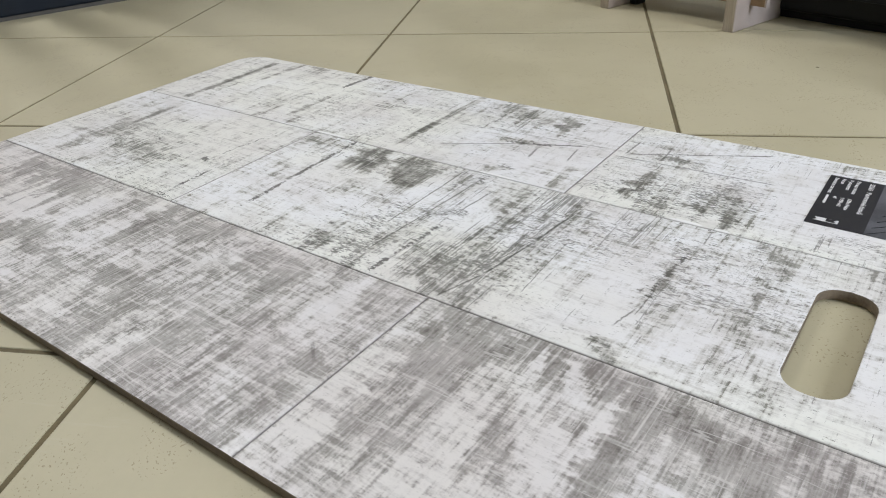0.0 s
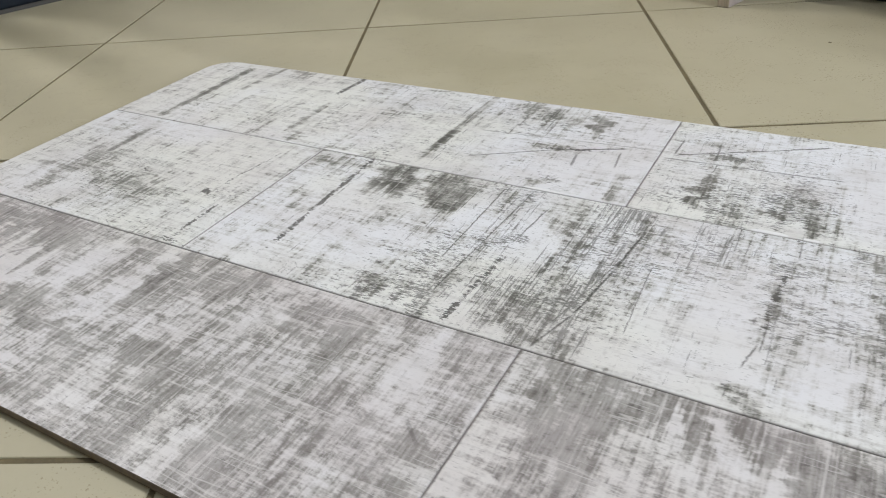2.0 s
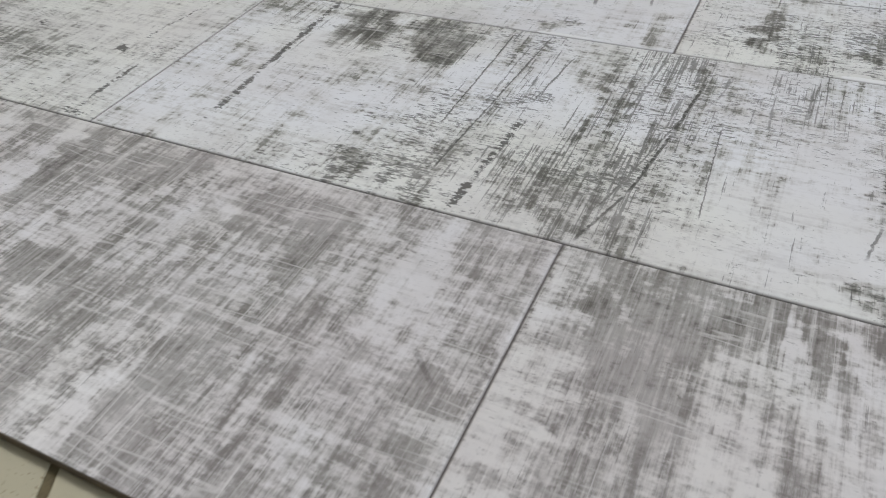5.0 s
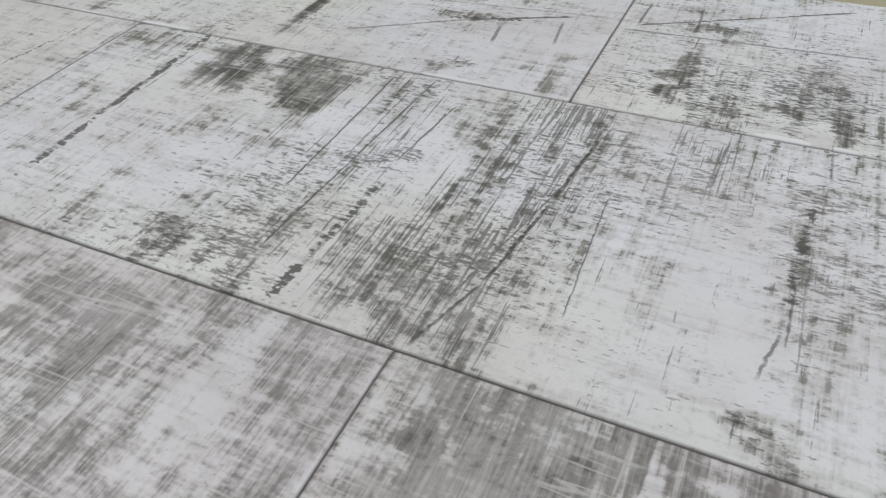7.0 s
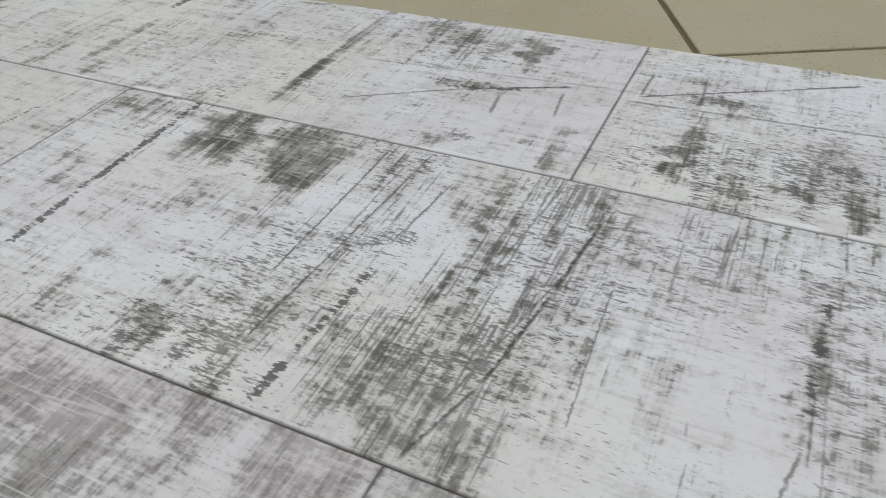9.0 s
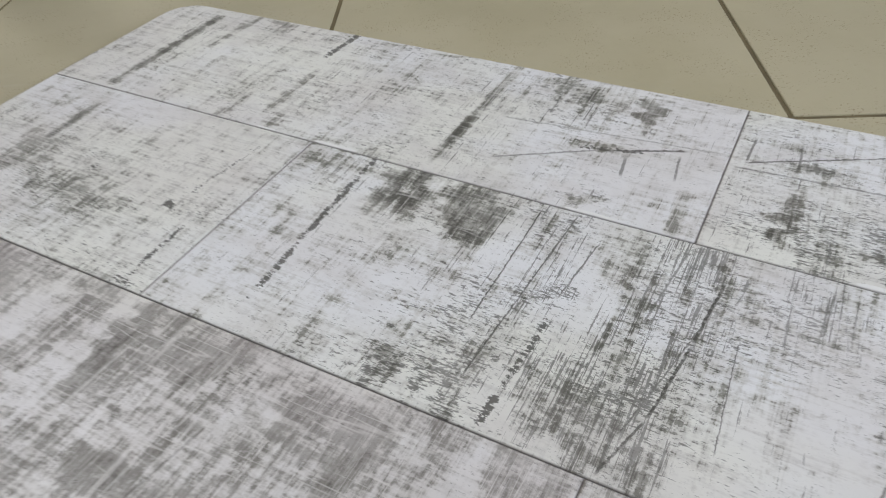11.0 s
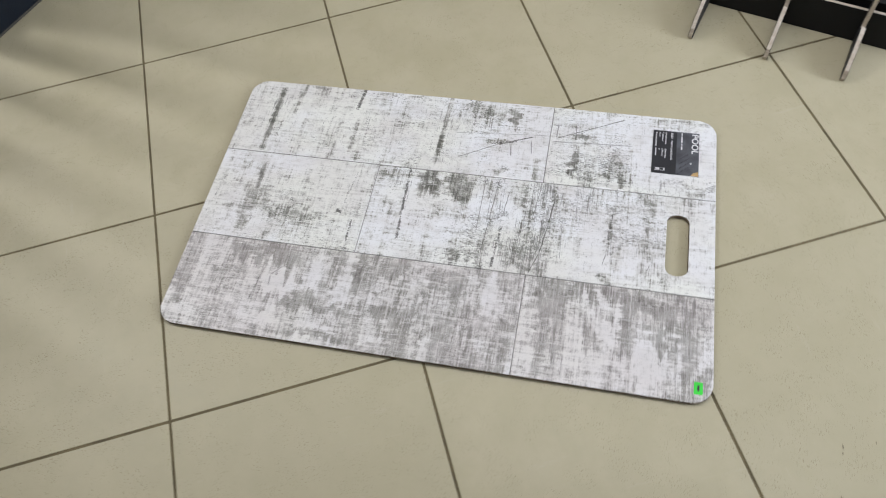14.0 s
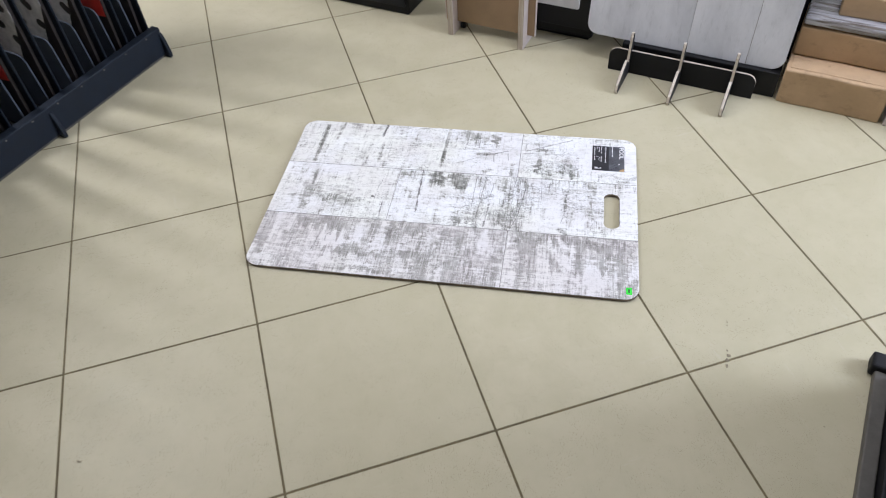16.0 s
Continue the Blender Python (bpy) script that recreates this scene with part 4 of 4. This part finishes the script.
def sample_rack():
    """A low rail on the floor and upright dividers with sample boards filed between them. x runs along the rail, y back from it."""
    rack = thing("sample_rack", along(-1.007, 0.243, RACK), "navy steel rack with upright dividers full of sample boards", "rack")
    rail = part("rail", box(-0.95, 0.452, 0.004, 0.034, 0.008, 0.100, 0.004), M_NAVY, rack)
    # Solid grey strip in place of the shadowed gap between rail and floor.
    part("base_strip", box(-0.95, 0.448, 0.010, 0.040, 0, 0.0085), M_RAIL_GREY, rack, "grey strip standing in for the shaded gap under the rail")
    for u in (-0.47, -0.012, 0.440):
        part("foot_bracket", slab([(0, 0), (0.020, 0), (0.022, 0.012), (0.013, 0.058), (0.004, 0.082), (0.0, 0.082)], 0.013, pose(u, 0.006, 0, 0, 0, -90), 0, 0.002), M_NAVY, rack)
    for k in range(15):
        u = 0.426 - 0.0905 * k
        part("divider", slab([(0.010, 0.06), (0.32, 0.02), (0.33, 0.95), (0.045, 0.95)], 0.006, pose(u + 0.01, 0.020, 0, 0, 0, 90), 0, 0.002), M_NAVY, rack)
        part("pocket", slab([(0.046, 0.040), (0.31, 0.040), (0.31, 0.215), (0.088, 0.215), (0.073, 0.209), (0.064, 0.194)], 0.005, pose(u - 0.016, 0.020, 0, 0, 0, 90), 0, 0.001), M_POCKET, rack, "navy pocket plate, light put into its paler colour")
        part("screw", box(u - 0.040, u - 0.034, 0.002, 0.006, 0.090, 0.094, 0.001, 1), M_RAIL_GREY, rail)
    part("tray", box(-0.95, 0.436, 0.034, 0.36, 0.008, 0.020), M_BLACK, rack)
    for z in (0.0, 0.92):
        part("rear_rail", box(-0.95, 0.44, 0.362, 0.380, z, z + 0.03, 0.003), M_NAVY, rack)
    part("base_panel", box(-0.95, 0.436, 0.045, 0.352, 0.0, 0.008), M_BLACK, rack)


sample_rack()


def filed_board(k, face, label):
    u = 0.426 - 0.0905 * k + 0.0015
    ob = thing("filed_sample", along(-1.007, 0.243, RACK) @ pose(u, 0.058, 0.0202, 0, 0, 90), label, "sample board", "samples in the rack")
    part("panel", slab(outline(0.29, 1.15, (0.006,) * 4, 3), 0.009, None, 0, 0.0008), M_BROWNISH, ob)
    if face == "spots":
        part("print", slab([(0.05, 0.17), (0.10, 0.16), (0.288, 0.12), (0.288, 1.10), (0.002, 1.10), (0.002, 0.30)], 0.0006, pose(0, 0.0096, 0)), M_GREY, ob)
        rnd = random.Random(k)
        for i in range(14):
            for j in range(3):
                w = 0.030 + 0.012 * rnd.random()
                at = pose(0.022 + 0.085 * j + 0.03 * (i % 2) + 0.01 * rnd.random(), 0.0104, 0.215 + 0.048 * i + 0.010 * rnd.random(), 0, 40 * rnd.random() - 50, 0)
                part("print_spot", slab(outline(w, 0.025, (0.012,) * 4, 5), 0.0006, at), M_BROWNISH, ob)
    elif face == "red":
        part("print", slab([(0.005, 0.17), (0.288, 0.14), (0.288, 1.10), (0.002, 1.10), (0.002, 0.24)], 0.0006, pose(0, 0.0096, 0)), M_RED, ob)
        part("print", slab([(0.005, 0.42), (0.288, 0.26), (0.288, 1.12), (0.002, 1.12)], 0.0006, pose(0, 0.0104, 0)), M_GREY, ob)
        for j in range(3):
            part("print_bar", slab([(0.03, 0), (0.10, 0), (0.10, 0.008), (0.03, 0.008)], 0.0004, pose(0, 0.0114, 0.46 + 0.03 * j)), M_INK, ob)
    elif face == "grey":
        part("print", slab(outline(0.27, 0.92, (0.003,) * 4, 2), 0.0006, pose(0.010, 0.0096, 0.16)), M_GREY, ob)


FACES = ("", "red", "spots", "spots", "spots", "red", "grey", "grey", "", "grey", "spots", "red", "", "grey")
WORDS = {"": "dark sample board filed between the dividers", "red": "red and grey printed sample board in the rack",
         "spots": "grey sample board with dark oval spots in the rack", "grey": "plain grey printed sample board in the rack"}
for k, face in enumerate(FACES):
    filed_board(k, face, WORDS[face])


# ---- the second rack, by the other aisle ----
def side_rack():
    m = along(1.063, -0.304, 71.7)
    rack = thing("black_display_rack", m, "black steel display rack with a grey foot rail", "rack")
    foot = part("foot_rail", box(-1.6, 0.0, -0.028, 0.0, 0, 0.022, 0.003), M_RAIL_GREY, rack, "grey rubbed steel rail")
    part("rubber_cap", box(-0.008, 0.034, -0.036, 0.010, 0, 0.034, 0.007, 3), M_BLACK, foot, "black rubber end cap")
    part("body", box(-1.6, -0.012, -0.40, -0.030, 0, 0.05, 0.004), M_BLACK, rack)
    part("end_panel", box(-0.030, -0.012, -0.36, -0.032, 0.05, 1.8, 0.003), M_BLACK, rack)
    part("back_panel", box(-1.6, -0.032, -0.36, -0.33, 0.05, 1.8, 0.004), M_BLACK, rack)
    for u in (-1.59, -0.80, -0.05):
        part("upright", box(u, u + 0.035, -0.328, -0.290, 0.05, 1.8, 0.003), M_BLACK, rack)
    for z in (0.45, 0.85, 1.25):
        part("shelf", box(-1.6, -0.015, -0.33, -0.10, z, z + 0.02, 0.002), M_BLACK, rack)


side_rack()


def blue_pack():
    ob = thing("blue_packet", along(1.063, -0.304, 71.7) @ pose(-0.42, -0.13, 0.0502), "bright blue packet on the black rack", "packet")
    part("body", box(0, 0.16, 0, 0.085, 0, 0.045, 0.008, 3), M_BLUE, ob)
    part("seal", box(0.16, 0.172, 0.005, 0.080, 0.020, 0.0225), M_BLUE, ob)


blue_pack()


# ---- dirt on the tiles ----
def smear(x, y, w, h, seed):
    rnd = random.Random(seed)
    pts = []
    for i in range(18):
        a = 2 * math.pi * i / 18
        r = 0.6 + 0.6 * rnd.random()
        pts.append((x + w * r * math.cos(a), y + h * r * math.sin(a)))
    ob = part("dirt_mark", flat(pts, 0.0003, 0.0003), M_DIRT)
    tagged(ob, "dried brown dirt mark on a floor tile", "dirt mark", "dirt on the floor")


for k, (x, y, w, h) in enumerate(((0.785, -0.309, 0.0042, 0.005), (0.789, -0.297, 0.005, 0.0045), (0.787, -0.284, 0.0016, 0.003), (0.783, -0.323, 0.003, 0.005), (0.794, -0.209, 0.0012, 0.0035), (0.793, -0.219, 0.001, 0.002), (0.84, -0.195, 0.001, 0.002), (0.411, 0.684, 0.0022, 0.0022), (-0.454, -0.707, 0.006, 0.0025),
                                  (1.137, 0.089, 0.0015, 0.0015), (0.872, 0.242, 0.003, 0.0014), (-0.02, -0.50, 0.0012, 0.0012), (0.22, -0.52, 0.0012, 0.0012), (0.95, -0.44, 0.0018, 0.0014))):
    smear(x, y, w, h, k)


# ---- floor tiles ----
PITCH, JOINT, TILE_TURN, TILE_X, TILE_Y = 0.41264, 0.0046, 26.165, 0.3402, 0.3915


def tiles():
    half = (PITCH - JOINT) / 2
    me = bpy.data.meshes.new("tile")
    bm = box(-half, half, -half, half, -0.0075, 0, 0.0008, 2)
    bm.to_mesh(me)
    bm.free()
    me.materials.append(M_TILE)
    back = ROOM.inverted()
    lay = pose(TILE_X, TILE_Y, 0, 0, 0, TILE_TURN)
    rnd = random.Random(5)
    for i in range(-13, 13):
        for j in range(-13, 13):
            m = lay @ pose((i + 0.5) * PITCH, (j + 0.5) * PITCH, 0)
            p = back @ m.translation
            if -3.46 < p.x < 3.46 and -4.26 < p.y < 2.36:
                ob = new("tile", me)
                ob.matrix_world = m @ pose(0, 0, -0.0003 * rnd.random(), 0, 0, 90 * rnd.randrange(4))
                ob.parent = bed


tiles()
